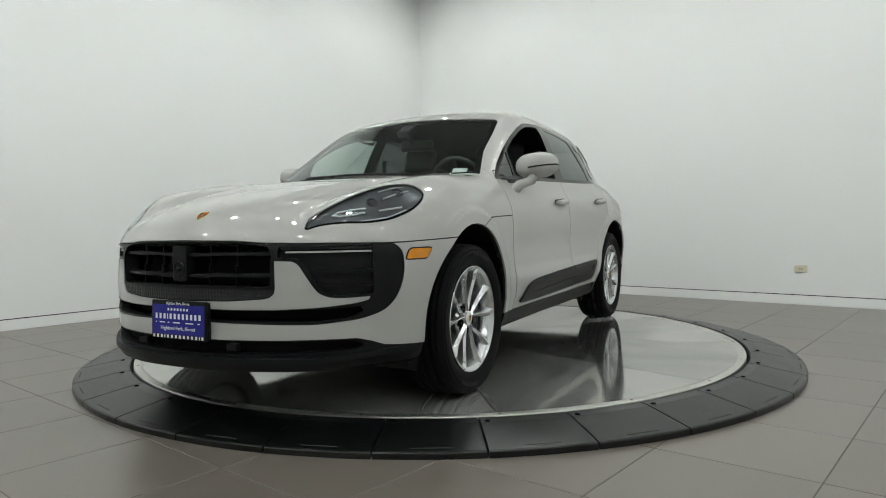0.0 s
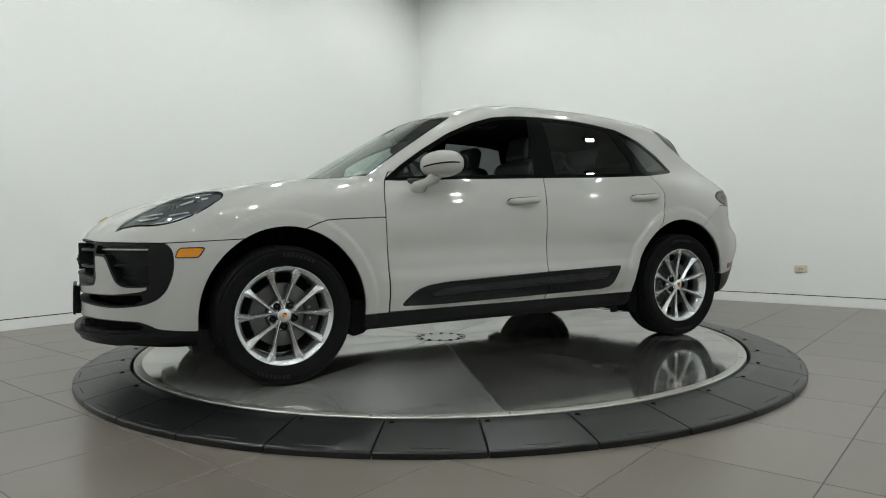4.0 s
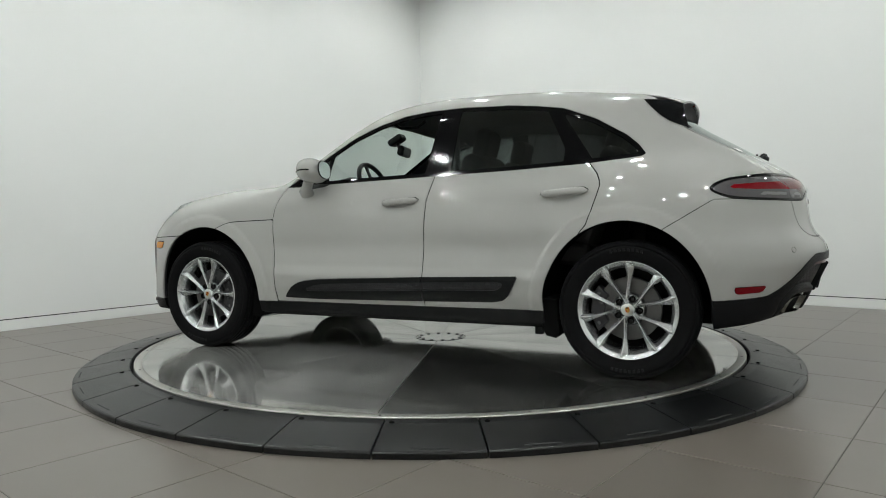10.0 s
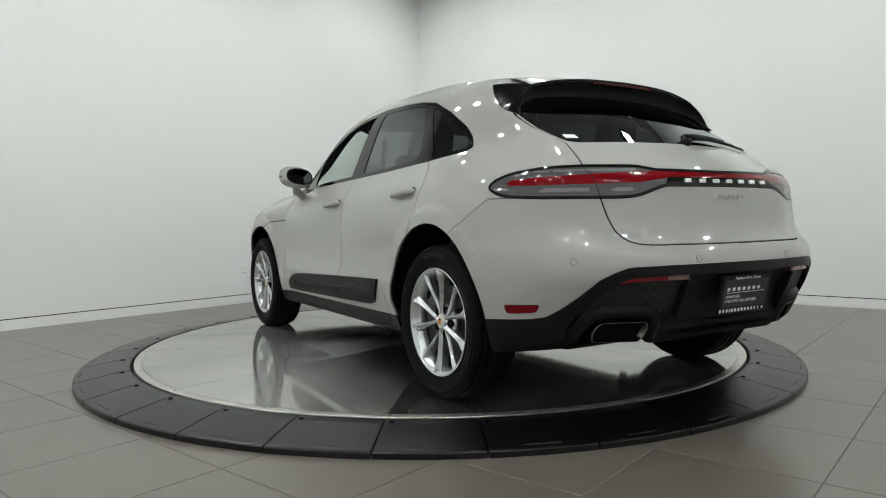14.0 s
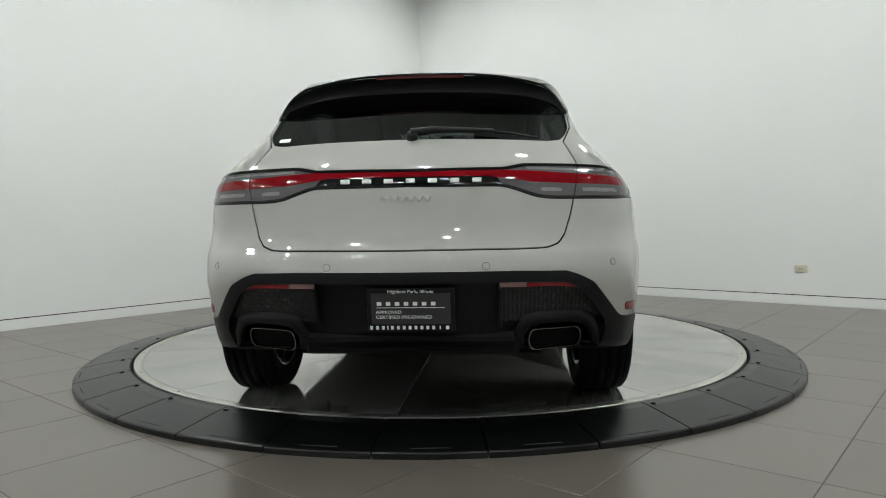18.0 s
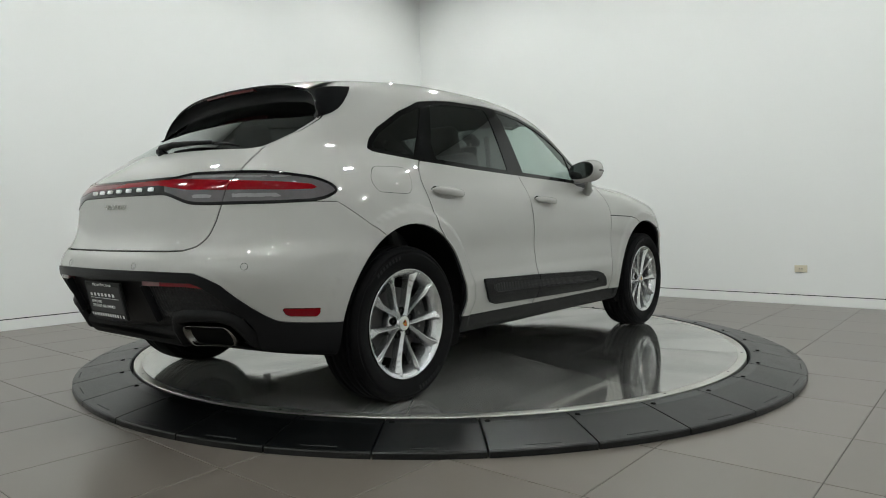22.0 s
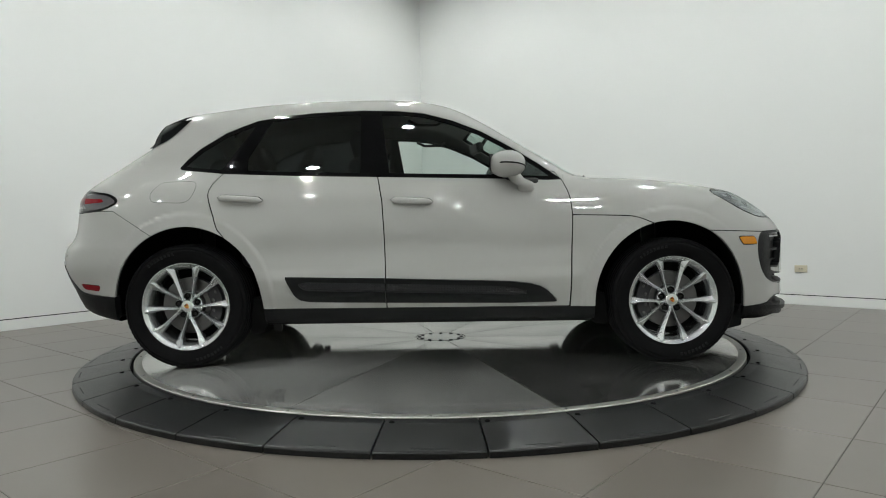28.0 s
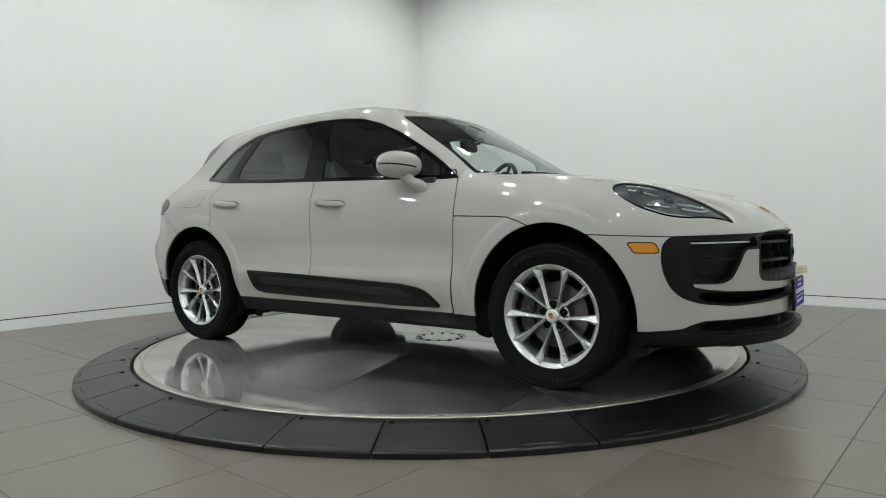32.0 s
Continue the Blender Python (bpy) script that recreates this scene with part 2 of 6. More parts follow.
def add_tube(bm, pts, radius, segs=8, cap=True):
    """A round bar along the points; radius may be a list."""
    pts = [Vector(p) for p in pts]
    rad = radius if isinstance(radius, (list, tuple)) else [radius] * len(pts)
    rings, up = [], Vector((0, 0, 1))
    for i, p in enumerate(pts):
        d = (pts[min(i + 1, len(pts) - 1)] - pts[max(i - 1, 0)]).normalized()
        if abs(d.dot(up)) > 0.95:
            up = Vector((0, 1, 0))
        s = d.cross(up).normalized()
        t = s.cross(d)
        rings.append([bm.verts.new(p + (math.cos(a) * s + math.sin(a) * t) * float(rad[i]))
                      for a in [2 * math.pi * k / segs for k in range(segs)]])
    for a, b in zip(rings, rings[1:]):
        for k in range(segs):
            bm.faces.new((a[k], a[(k + 1) % segs], b[(k + 1) % segs], b[k]))
    if cap:
        bm.faces.new(rings[0][::-1])
        bm.faces.new(rings[-1])


def text_part(name, words, size, m, mat, parent, extrude=0.001, width=None, spacing=1.0, shear=0.0, label=""):
    cu = bpy.data.curves.new(name, "FONT")
    cu.body, cu.size, cu.extrude, cu.align_x, cu.align_y = words, size, extrude, "CENTER", "CENTER"
    cu.space_character, cu.shear = spacing, shear
    tmp = bpy.data.objects.new("tmp", cu)
    me = bpy.data.meshes.new_from_object(tmp)
    bpy.data.objects.remove(tmp)
    bpy.data.curves.remove(cu)
    if width:
        xs = [v.co.x for v in me.vertices]
        k = width / (max(xs) - min(xs))
        for v in me.vertices:
            v.co.x *= k
    me.transform(m)
    me.materials.clear()
    me.materials.append(mat)
    ob = new(name, me)
    ob.parent = parent
    if label:
        tagged(ob, label)
    return ob


# ---- the room: two white walls meet behind the turntable ----
GRID = radians(49.9)
TILE_STEP = 0.583


def uv_point(u, v, z=0.0):
    return Vector((u * math.cos(GRID) - v * math.sin(GRID), u * math.sin(GRID) + v * math.cos(GRID), z))


ROOM = Matrix.Rotation(GRID, 4, "Z")
U0, U1, V0, V1, CEIL = -7.2, 3.905, -6.6, 3.60, 4.32


def wall(name, u0, v0, u1, v1, label):
    bm = bmesh.new()
    add_box(bm, (u1 - u0, v1 - v0, CEIL + 0.1), ROOM @ pose((u0 + u1) / 2, (v0 + v1) / 2, CEIL / 2))
    ob = part(name, bm, WALL_PAINT)
    return tagged(ob, label, "wall", kind="structure")


def build_room():
    wall("wall_north", U0 - 0.2, V1, U1 + 0.2, V1 + 0.2, "tall smooth white painted studio wall with a low baseboard")
    wall("wall_east", U1, V0 - 0.2, U1 + 0.2, V1, "tall smooth white painted studio wall with one outlet")
    wall("wall_south", U0 - 0.2, V0 - 0.2, U1, V0, "plain white painted studio wall behind the camera")
    wall("wall_west", U0 - 0.2, V0, U0, V1, "plain white painted studio wall behind the camera")
    bm = bmesh.new()
    add_box(bm, (U1 - U0 + 0.4, V1 - V0 + 0.4, 0.12), ROOM @ pose((U0 + U1) / 2, (V0 + V1) / 2, CEIL + 0.11))
    tagged(part("ceiling", bm, CEIL_PAINT), "dark painted studio ceiling carrying square LED lights", "ceiling", kind="structure")
    # baseboards: board, dark strip above it drawn as the groove's shadow
    for nm, u0, v0, u1, v1 in (("baseboard_north", U0, V1 - 0.012, U1, V1 - 0.001), ("baseboard_east", U1 - 0.012, V0, U1 - 0.001, V1 - 0.014)):
        base = new(nm)
        tagged(base, "low white painted baseboard with a dark strip for the groove shadow above", "baseboard", kind="structure")
        bm = bmesh.new()
        add_box(bm, (u1 - u0, v1 - v0, 0.094), ROOM @ pose((u0 + u1) / 2, (v0 + v1) / 2, 0.047), 0.002)
        part("board", bm, BASE_PAINT, base)
        bm = bmesh.new()
        if "north" in nm:
            add_box(bm, (u1 - u0, 0.004, 0.008), ROOM @ pose((u0 + u1) / 2, V1 - 0.003, 0.0985))
        else:
            add_box(bm, (0.004, v1 - v0, 0.008), ROOM @ pose(U1 - 0.003, (v0 + v1) / 2, 0.0985))
        part("groove", bm, DARK_METAL, base)


def build_floor():
    """Large grey tiles on grout, parallel to the walls."""
    bm = bmesh.new()
    add_box(bm, (U1 - U0 + 0.4, V1 - V0 + 0.4, 0.1), ROOM @ pose((U0 + U1) / 2, (V0 + V1) / 2, -0.0525))
    floor = tagged(part("floor", bm, GROUT), "large matt grey porcelain floor tiles with thin grout joints", "floor", kind="structure")
    bm = bmesh.new()
    add_box(bm, (TILE_STEP - 0.004, TILE_STEP - 0.004, 0.009), pose(0, 0, -0.0045), 0.0012, 1)
    first = part("tile", bm, TILE, floor)
    far = bmesh.new()
    fresh = True
    for i in range(-12, 8):
        for j in range(-11, 8):
            u, v = -0.017 + (i + 0.5) * TILE_STEP, -0.33 + (j + 0.5) * TILE_STEP
            u0, u1 = max(u - TILE_STEP / 2, U0), min(u + TILE_STEP / 2, U1)
            v0, v1 = max(v - TILE_STEP / 2, V0), min(v + TILE_STEP / 2, V1)
            p = uv_point(u, v)
            if u1 - u0 < 0.02 or v1 - v0 < 0.02 or p.length < 1.5:
                continue
            whole = u1 - u0 > TILE_STEP - 1e-4 and v1 - v0 > TILE_STEP - 1e-4
            if whole and -3.6 < u and -3.4 < v:
                o = first if fresh else first.copy()
                if not fresh:
                    scene.collection.objects.link(o)
                fresh = False
                o.matrix_basis = ROOM @ pose(u, v, 0)
            elif -3.6 < u and -3.4 < v:
                bm = bmesh.new()
                add_box(bm, (u1 - u0 - 0.004, v1 - v0 - 0.004, 0.009), ROOM @ pose((u0 + u1) / 2, (v0 + v1) / 2, -0.0045), 0.0012, 1)
                part("tile", bm, TILE, floor)
            else:
                add_box(far, (u1 - u0 - 0.004, v1 - v0 - 0.004, 0.009), ROOM @ pose((u0 + u1) / 2, (v0 + v1) / 2, -0.0045))
    tagged(part("far_tiles", far, TILE, floor), kind="stuff")


def build_outlet():
    """Ivory duplex outlet lying on its side, on the right-hand wall."""
    top = new("power_outlet")
    w = ROOM @ pose(U1 - 0.001, -1.533, 0.367, 90, 0, -90)
    top.matrix_world = w
    box_part("cover_plate", (0.118, 0.072, 0.006), pose(0, 0, 0.003), IVORY, top, bevel=0.003)
    for dx in (-0.011, 0.011):
        box_part("socket", (0.020, 0.024, 0.003), pose(dx, 0, 0.0072), IVORY, top, bevel=0.001)
        box_part("slot", (0.009, 0.010, 0.001), pose(dx, 0, 0.0092), DARK, top, bevel=0)
    tagged(top, "ivory plastic duplex power outlet mounted low on the white wall", "outlet")


def build_wide_outlet():
    """White square outlet plate with four sockets, on the left-hand wall."""
    top = new("power_outlet")
    top.matrix_world = ROOM @ pose(0.795, V1 - 0.001, 0.371, 90, 0, 0)
    box_part("cover_plate", (0.118, 0.122, 0.008), pose(0, 0, 0.004), BASE_PAINT, top, bevel=0.003)
    for dx in (-0.023, 0.023):
        for dy in (-0.022, 0.022):
            socket = box_part("socket", (0.032, 0.027, 0.003), pose(dx, dy, 0.0092), BASE_PAINT, top, bevel=0.001)
            for sx in (-0.006, 0.006):
                box_part("slot", (0.003, 0.010, 0.001), pose(dx + sx, dy + 0.003, 0.0112), GROUT, socket, bevel=0)
    tagged(top, "white square power outlet plate with four sockets low on the wall", "outlet")


def build_lights():
    """Square LED lights in rows under the ceiling: dark tray, three by three glowing cells."""
    first = new("ceiling_light")
    bm = bmesh.new()
    add_box(bm, (0.15, 0.15, 0.09), pose(0, 0, -0.045), 0.008)
    part("tray", bm, DARK_METAL, first)
    # unseen baffles, added to hold light back from the upper walls
    for dx, dy, sx, sy in ((0, 0.0715, 0.15, 0.007), (0, -0.0715, 0.15, 0.007), (0.0715, 0, 0.007, 0.136), (-0.0715, 0, 0.007, 0.136)):
        box_part("baffle", (sx, sy, 0.0125), pose(dx, dy, -0.09575), DARK_METAL, first, bevel=0)
    for i in range(3):
        for j in range(3):
            box_part("led_cell", (0.034, 0.034, 0.012), pose((i - 1) * 0.044, (j - 1) * 0.044, -0.094), LED, first, bevel=0.002)
    tagged(first, "square ceiling light with a grid of white LED cells", "ceiling light", group="studio ceiling lights")
    spots = [(u, v) for u in (-5.9, -3.9, -1.9, 0.3, 2.45) for v in (-5.3, -3.3, -1.3, 0.6, 2.3)]
    spots[-1] = (2.65, 2.45)
    first.matrix_basis = ROOM @ pose(*spots[0], CEIL + 0.05)
    for s in spots[1:]:
        copy_thing(first, ROOM @ pose(*s, CEIL + 0.05))


build_room()
build_floor()
build_outlet()
build_wide_outlet()
build_lights()


# ---- the turntable ----
def build_ring():
    """Fixed ring of 33 rubber ramp segments round the disc."""
    ring = new("turntable_ring")
    n, r_in, r_out = 33, 2.035, 2.334
    step = 2 * math.pi / n
    gap = 0.0035
    profile = [(r_in, 0.0005), (r_in, 0.066), (r_in + 0.004, 0.070), (r_in + 0.06, 0.067), (r_out - 0.010, 0.030), (r_out - 0.003, 0.027), (r_out, 0.022), (r_out, 0.0005)]
    verts, faces, k = [], [], 5
    for i in range(k + 1):
        a = -step / 2 + gap / 2.1 + (step - gap / 1.05) * i / k
        for r, z in profile:
            verts.append((r * math.cos(a), r * math.sin(a), z))
    m = len(profile)
    for i in range(k):
        for j in range(m - 1):
            faces.append((i * m + j, i * m + j + 1, (i + 1) * m + j + 1, (i + 1) * m + j))
        faces.append((i * m + m - 1, i * m, (i + 1) * m, (i + 1) * m + m - 1))
    faces.append(tuple(range(m))[::-1])
    faces.append(tuple(k * m + j for j in range(m)))
    first = mesh_part("ramp_segment", verts, faces, RUBBER_MAT, ring, smooth=False)
    bm = bmesh.new()
    add_lathe(bm, [(0.0005, 0.0032), (0.006, 0.0032), (0.007, 0.0052), (0.0105, 0.0050), (0.0125, 0.001)], 14)
    bolt = part("bolt", bm, DARK, ring)
    box = box_part("grip_rib", (0.006, 0.15, 0.003), pose(0, 0, 0), SCUFF, ring, bevel=0.001)
    slope = math.degrees(math.atan2(0.037, r_out - r_in - 0.070))
    for i in range(n):
        a = -96.62 + (i + 0.5) * 360 / n
        rot = Matrix.Rotation(radians(a), 4, "Z")
        for ob, loc in ((first, Matrix()), (bolt, Matrix.Rotation(radians(-180 / n + 0.9), 4, "Z") @ pose(r_in + 0.050, 0, 0.0670)), (box, pose(r_out - 0.034, 0, 0.0338, 0, slope, 0))):
            o = ob if i == 0 else ob.copy()
            if i:
                scene.collection.objects.link(o)
            o.matrix_basis = rot @ loc
    bm = bmesh.new()
    add_lathe(bm, [(2.022, 0.0), (2.034, 0.0), (2.034, 0.055), (2.022, 0.055)], 160, closed=True)
    part("inner_lip", bm, DARK, ring)
    tagged(ring, "fixed ring of black rubber ramp segments round the turntable", "turntable ring")


def build_disc():
    """Turning disc: ten stainless sectors, a rim band, a hub plate with bolts."""
    disc = new("turntable_disc")
    bm = bmesh.new()
    add_lathe(bm, [(0.001, 0.01), (2.0, 0.01), (2.0, DISC_TOP - 0.008), (0.001, DISC_TOP - 0.008)], 128)
    part("carrier", bm, RIM_STEEL, disc)
    n, r0, r1, segs = 10, 0.182, 1.968, 14
    step = 2 * math.pi / n
    verts, faces = [], []
    for z in (DISC_TOP - 0.006, DISC_TOP):
        for r in (r0, r1):
            for i in range(segs + 1):
                a = (step - 0.0045 / r) * (i / segs - 0.5)
                verts.append((r * math.cos(a), r * math.sin(a), z))
    q = segs + 1
    for i in range(segs):
        faces.append((2 * q + i, 3 * q + i, 3 * q + i + 1, 2 * q + i + 1))
        faces.append((q + i, q + i + 1, 3 * q + i + 1, 3 * q + i))
        faces.append((i + 1, i, 2 * q + i, 2 * q + i + 1))
    faces.append((0, q, 3 * q, 2 * q))
    faces.append((q + segs, segs, 2 * q + segs, 3 * q + segs))
    first = mesh_part("sector_plate", verts, faces, PLATE, disc, smooth=False)
    for i in range(n):
        o = first if i == 0 else first.copy()
        if i:
            scene.collection.objects.link(o)
        o.matrix_basis = Matrix.Rotation(radians(-1.7 + 18 + 36 * i), 4, "Z")
    bm = bmesh.new()
    add_lathe(bm, [(1.9705, DISC_TOP - 0.006), (1.9705, DISC_TOP), (2.013, DISC_TOP), (2.016, DISC_TOP - 0.003), (2.016, 0.01)], 160)
    part("rim_band", bm, RIM_STEEL, disc, "bright steel rim band")
    bm = bmesh.new()
    add_lathe(bm, [(0.0005, DISC_TOP + 0.001), (0.172, DISC_TOP + 0.001), (0.178, DISC_TOP - 0.004), (0.178, DISC_TOP - 0.01)], 64)
    part("hub_plate", bm, PLATE, disc)
    bm = bmesh.new()
    add_lathe(bm, [(0.0005, 0.004), (0.011, 0.004), (0.013, 0.001), (0.013, -0.001)], 12)
    bolt = part("hub_bolt", bm, BOLT, disc)
    for i in range(12):
        o = bolt if i == 0 else bolt.copy()
        if i:
            scene.collection.objects.link(o)
        o.matrix_basis = Matrix.Rotation(radians(30 * i), 4, "Z") @ pose(0.15, 0, DISC_TOP + 0.001)
    bm = bmesh.new()
    add_lathe(bm, [(0.0005, 0.0012), (0.006, 0.0012), (0.007, 0.0)], 10)
    screw = part("rim_screw", bm, BOLT, disc)
    for i in range(20):
        o = screw if i == 0 else screw.copy()
        if i:
            scene.collection.objects.link(o)
        o.matrix_basis = Matrix.Rotation(radians(-1.7 + 18 * i + (1.2 if i % 2 else 0.5)), 4, "Z") @ pose(1.99, 0, DISC_TOP)
    return tagged(disc, "round turning platform of scuffed brushed stainless steel plates", "turntable")


build_ring()
DISC = build_disc()
# ---- the car: x forward, y to its left, z up, origin on the ground midway between the axles ----
CAR = new("car")
tagged(CAR, "chalk grey luxury crossover on silver spoked wheels, parked on the turntable", "car")


def smooth_curve(points, lo, hi, step=0.005, blur=0.02):
    """A smooth curve through the points, as a fast look-up."""
    xs = np.arange(lo - 0.3, hi + 0.3, step)
    px, py = np.array(points, float).T
    o = np.argsort(px)
    px, py = px[o], py[o]
    h = np.diff(px)
    d = np.diff(py) / h
    m = np.zeros_like(px)
    m[0], m[-1] = d[0], d[-1]
    for i in range(1, len(px) - 1):
        m[i] = 0 if d[i - 1] * d[i] <= 0 else 3 * (h[i - 1] + h[i]) / ((2 * h[i] + h[i - 1]) / d[i - 1] + (h[i] + 2 * h[i - 1]) / d[i])
    k = np.clip(np.searchsorted(px, xs) - 1, 0, len(px) - 2)
    t = (xs - px[k]) / h[k]
    inside = (t >= 0) & (t <= 1)
    tt = np.clip(t, 0, 1)
    y = (2 * tt**3 - 3 * tt**2 + 1) * py[k] + (tt**3 - 2 * tt**2 + tt) * h[k] * m[k] + (-2 * tt**3 + 3 * tt**2) * py[k + 1] + (tt**3 - tt**2) * h[k] * m[k + 1]
    y = np.where(inside, y, np.where(t < 0, py[0] + (xs - px[0]) * m[0], py[-1] + (xs - px[-1]) * m[-1]))
    if blur:
        r = int(3 * blur / step)
        w = np.exp(-0.5 * (np.arange(-r, r + 1) * step / blur) ** 2)
        y = np.convolve(np.pad(y, r, mode="reflect", reflect_type="odd"), w / w.sum(), mode="valid")
    return lambda q: np.interp(q, xs, y)


# half width of the body by station (x) and height (z)
WIDTH_Z = (0.18, 0.33, 0.45, 0.60, 0.75, 0.87, 0.97, 1.07, 1.18, 1.32, 1.46, 1.56)
WIDTH = {
    -2.40: (0.67, 0.72, 0.75, 0.76, 0.76, 0.745, 0.71, 0.66, 0.56, 0.50, 0.45, 0.40),
    -2.00: (0.82, 0.86, 0.882, 0.892, 0.890, 0.878, 0.85, 0.770, 0.675, 0.60, 0.53, 0.45),
    -1.75: (0.88, 0.92, 0.95, 0.96, 0.958, 0.945, 0.912, 0.835, 0.72, 0.66, 0.60, 0.52),
    -1.40: (0.88, 0.91, 0.95, 0.965, 0.967, 0.957, 0.937, 0.885, 0.765, 0.705, 0.64, 0.57),
    -1.10: (0.87, 0.90, 0.935, 0.952, 0.955, 0.942, 0.92, 0.870, 0.819, 0.758, 0.684, 0.60),
    -0.40: (0.87, 0.90, 0.93, 0.935, 0.93, 0.922, 0.903, 0.852, 0.811, 0.757, 0.693, 0.61),
    0.20: (0.865, 0.895, 0.925, 0.93, 0.922, 0.915, 0.893, 0.838, 0.795, 0.740, 0.672, 0.58),
    0.80: (0.87, 0.90, 0.92, 0.926, 0.922, 0.915, 0.878, 0.80, 0.735, 0.66, 0.58, 0.50),
    1.10: (0.885, 0.91, 0.926, 0.935, 0.936, 0.928, 0.895, 0.815, 0.70, 0.60, 0.50, 0.40),
    1.40: (0.90, 0.925, 0.935, 0.942, 0.944, 0.936, 0.905, 0.83, 0.68, 0.50, 0.40, 0.30),
    1.65: (0.89, 0.91, 0.928, 0.942, 0.946, 0.930, 0.89, 0.80, 0.66, 0.45, 0.35, 0.28),
    1.85: (0.86, 0.885, 0.905, 0.918, 0.920, 0.905, 0.855, 0.75, 0.60, 0.40, 0.30, 0.25),
    2.10: (0.81, 0.835, 0.85, 0.86, 0.855, 0.83, 0.76, 0.63, 0.42, 0.34, 0.28, 0.22),
    2.40: (0.72, 0.74, 0.75, 0.75, 0.74, 0.70, 0.60, 0.46, 0.36, 0.30, 0.25, 0.20),
}


def width_table():
    zs = np.arange(0.0, 1.9, 0.01)
    st = sorted(WIDTH)
    rows = np.array([smooth_curve(list(zip(WIDTH_Z, WIDTH[s])), 0.0, 1.9, blur=0.025)(zs) for s in st])
    xs = np.arange(-2.6, 2.6, 0.01)
    return xs, zs, np.array([smooth_curve(list(zip(st, rows[:, j])), -2.6, 2.6, blur=0.05)(xs) for j in range(len(zs))]).T


WX, WZ, WT = width_table()


def half_width(x, z):
    fx = np.clip((x - WX[0]) / 0.01, 0, len(WX) - 2.001)
    fz = np.clip((z - WZ[0]) / 0.01, 0, len(WZ) - 2.001)
    i, j = fx.astype(int), fz.astype(int)
    a, b = fx - i, fz - j
    return (WT[i, j] * (1 - a) + WT[i + 1, j] * a) * (1 - b) + (WT[i, j + 1] * (1 - a) + WT[i + 1, j + 1] * a) * b


TOP = smooth_curve([(2.45, 0.50), (2.36, 0.66), (2.31, 0.775), (2.26, 0.825), (2.20, 0.866), (2.05, 0.932), (1.80, 0.990), (1.50, 1.038), (1.20, 1.070),
                    (1.08, 1.088), (0.85, 1.215), (0.60, 1.355), (0.40, 1.465), (0.25, 1.535), (0.10, 1.583), (-0.10, 1.615), (-0.35, 1.626),
                    (-0.70, 1.621), (-1.0, 1.604), (-1.3, 1.568), (-1.5, 1.530), (-1.62, 1.445), (-1.77, 1.335), (-1.90, 1.258), (-2.03, 1.178),
                    (-2.12, 1.122), (-2.20, 1.068), (-2.30, 0.98)], -2.5, 2.5, blur=0.022)
CROWN = smooth_curve([(2.4, 0.02), (2.0, 0.02), (1.3, 0.02), (1.0, 0.03), (0.5, 0.038), (0.2, 0.075), (-0.2, 0.105), (-1.2, 0.108), (-1.6, 0.06), (-2.3, 0.03)], -2.5, 2.5, blur=0.08)
SWEEP = smooth_curve([(2.4, 0.36), (2.1, 0.34), (1.7, 0.30), (1.2, 0.31), (0.8, 0.33), (0.3, 0.22), (0.0, 0.05), (-0.3, 0.0), (-1.4, -0.02), (-1.7, -0.22), (-2.0, -0.27), (-2.3, -0.29)], -2.5, 2.5, blur=0.06)
CREST = smooth_curve([(2.3, 0.008), (2.1, 0.030), (1.8, 0.040), (1.5, 0.036), (1.2, 0.030), (1.0, 0.020), (0.85, 0.012), (0.6, 0.0), (0.0, 0.0)], -2.5, 2.5, blur=0.05)
DOME = smooth_curve([(2.35, 0.0), (2.2, 0.002), (1.95, 0.010), (1.4, 0.013), (1.16, 0.014), (1.07, 0.010), (0.99, 0.0), (0.5, 0.0)], -2.5, 2.5, blur=0.04)
FRONT = smooth_curve([(0.10, 2.27), (0.25, 2.33), (0.32, 2.335), (0.45, 2.332), (0.56, 2.335), (0.70, 2.335), (0.76, 2.315), (0.84, 2.25), (1.0, 2.05)], 0.0, 1.9, blur=0.02)
FRONT_SWEEP = smooth_curve([(-0.2, 0.010), (0.0, 0.0), (0.2, 0.012), (0.43, 0.075), (0.55, 0.135), (0.65, 0.20), (0.75, 0.285), (0.84, 0.385), (0.90, 0.50), (1.0, 0.80)], -0.2, 1.2, blur=0.02)
BACK = smooth_curve([(0.15, -2.14), (0.28, -2.222), (0.36, -2.272), (0.45, -2.316), (0.54, -2.357), (0.60, -2.377), (0.64, -2.379), (0.685, -2.368), (0.704, -2.359), (0.735, -2.329), (0.80, -2.297),
                     (0.90, -2.282), (0.97, -2.272), (1.03, -2.246), (1.12, -2.155), (1.4, -1.8)], 0.0, 1.9, blur=0.010)
BACK_SWEEP = smooth_curve([(-0.2, 0.006), (0.0, 0.0), (0.3, 0.016), (0.45, 0.042), (0.6, 0.102), (0.70, 0.150), (0.775, 0.204), (0.85, 0.295), (0.92, 0.435), (1.0, 0.775)], -0.2, 1.2, blur=0.02)
BELLY = smooth_curve([(-2.4, 0.375), (-2.2, 0.338), (-2.0, 0.300), (-1.85, 0.277), (-1.7, 0.25), (-1.4, 0.237), (0.9, 0.236), (1.6, 0.235), (2.4, 0.225)], -2.5, 2.5)
# wheel openings: centre x, centre z, half length, half height
ARCHES = ((1.392, 0.36, 0.432, 0.457), (-1.385, 0.36, 0.428, 0.461))


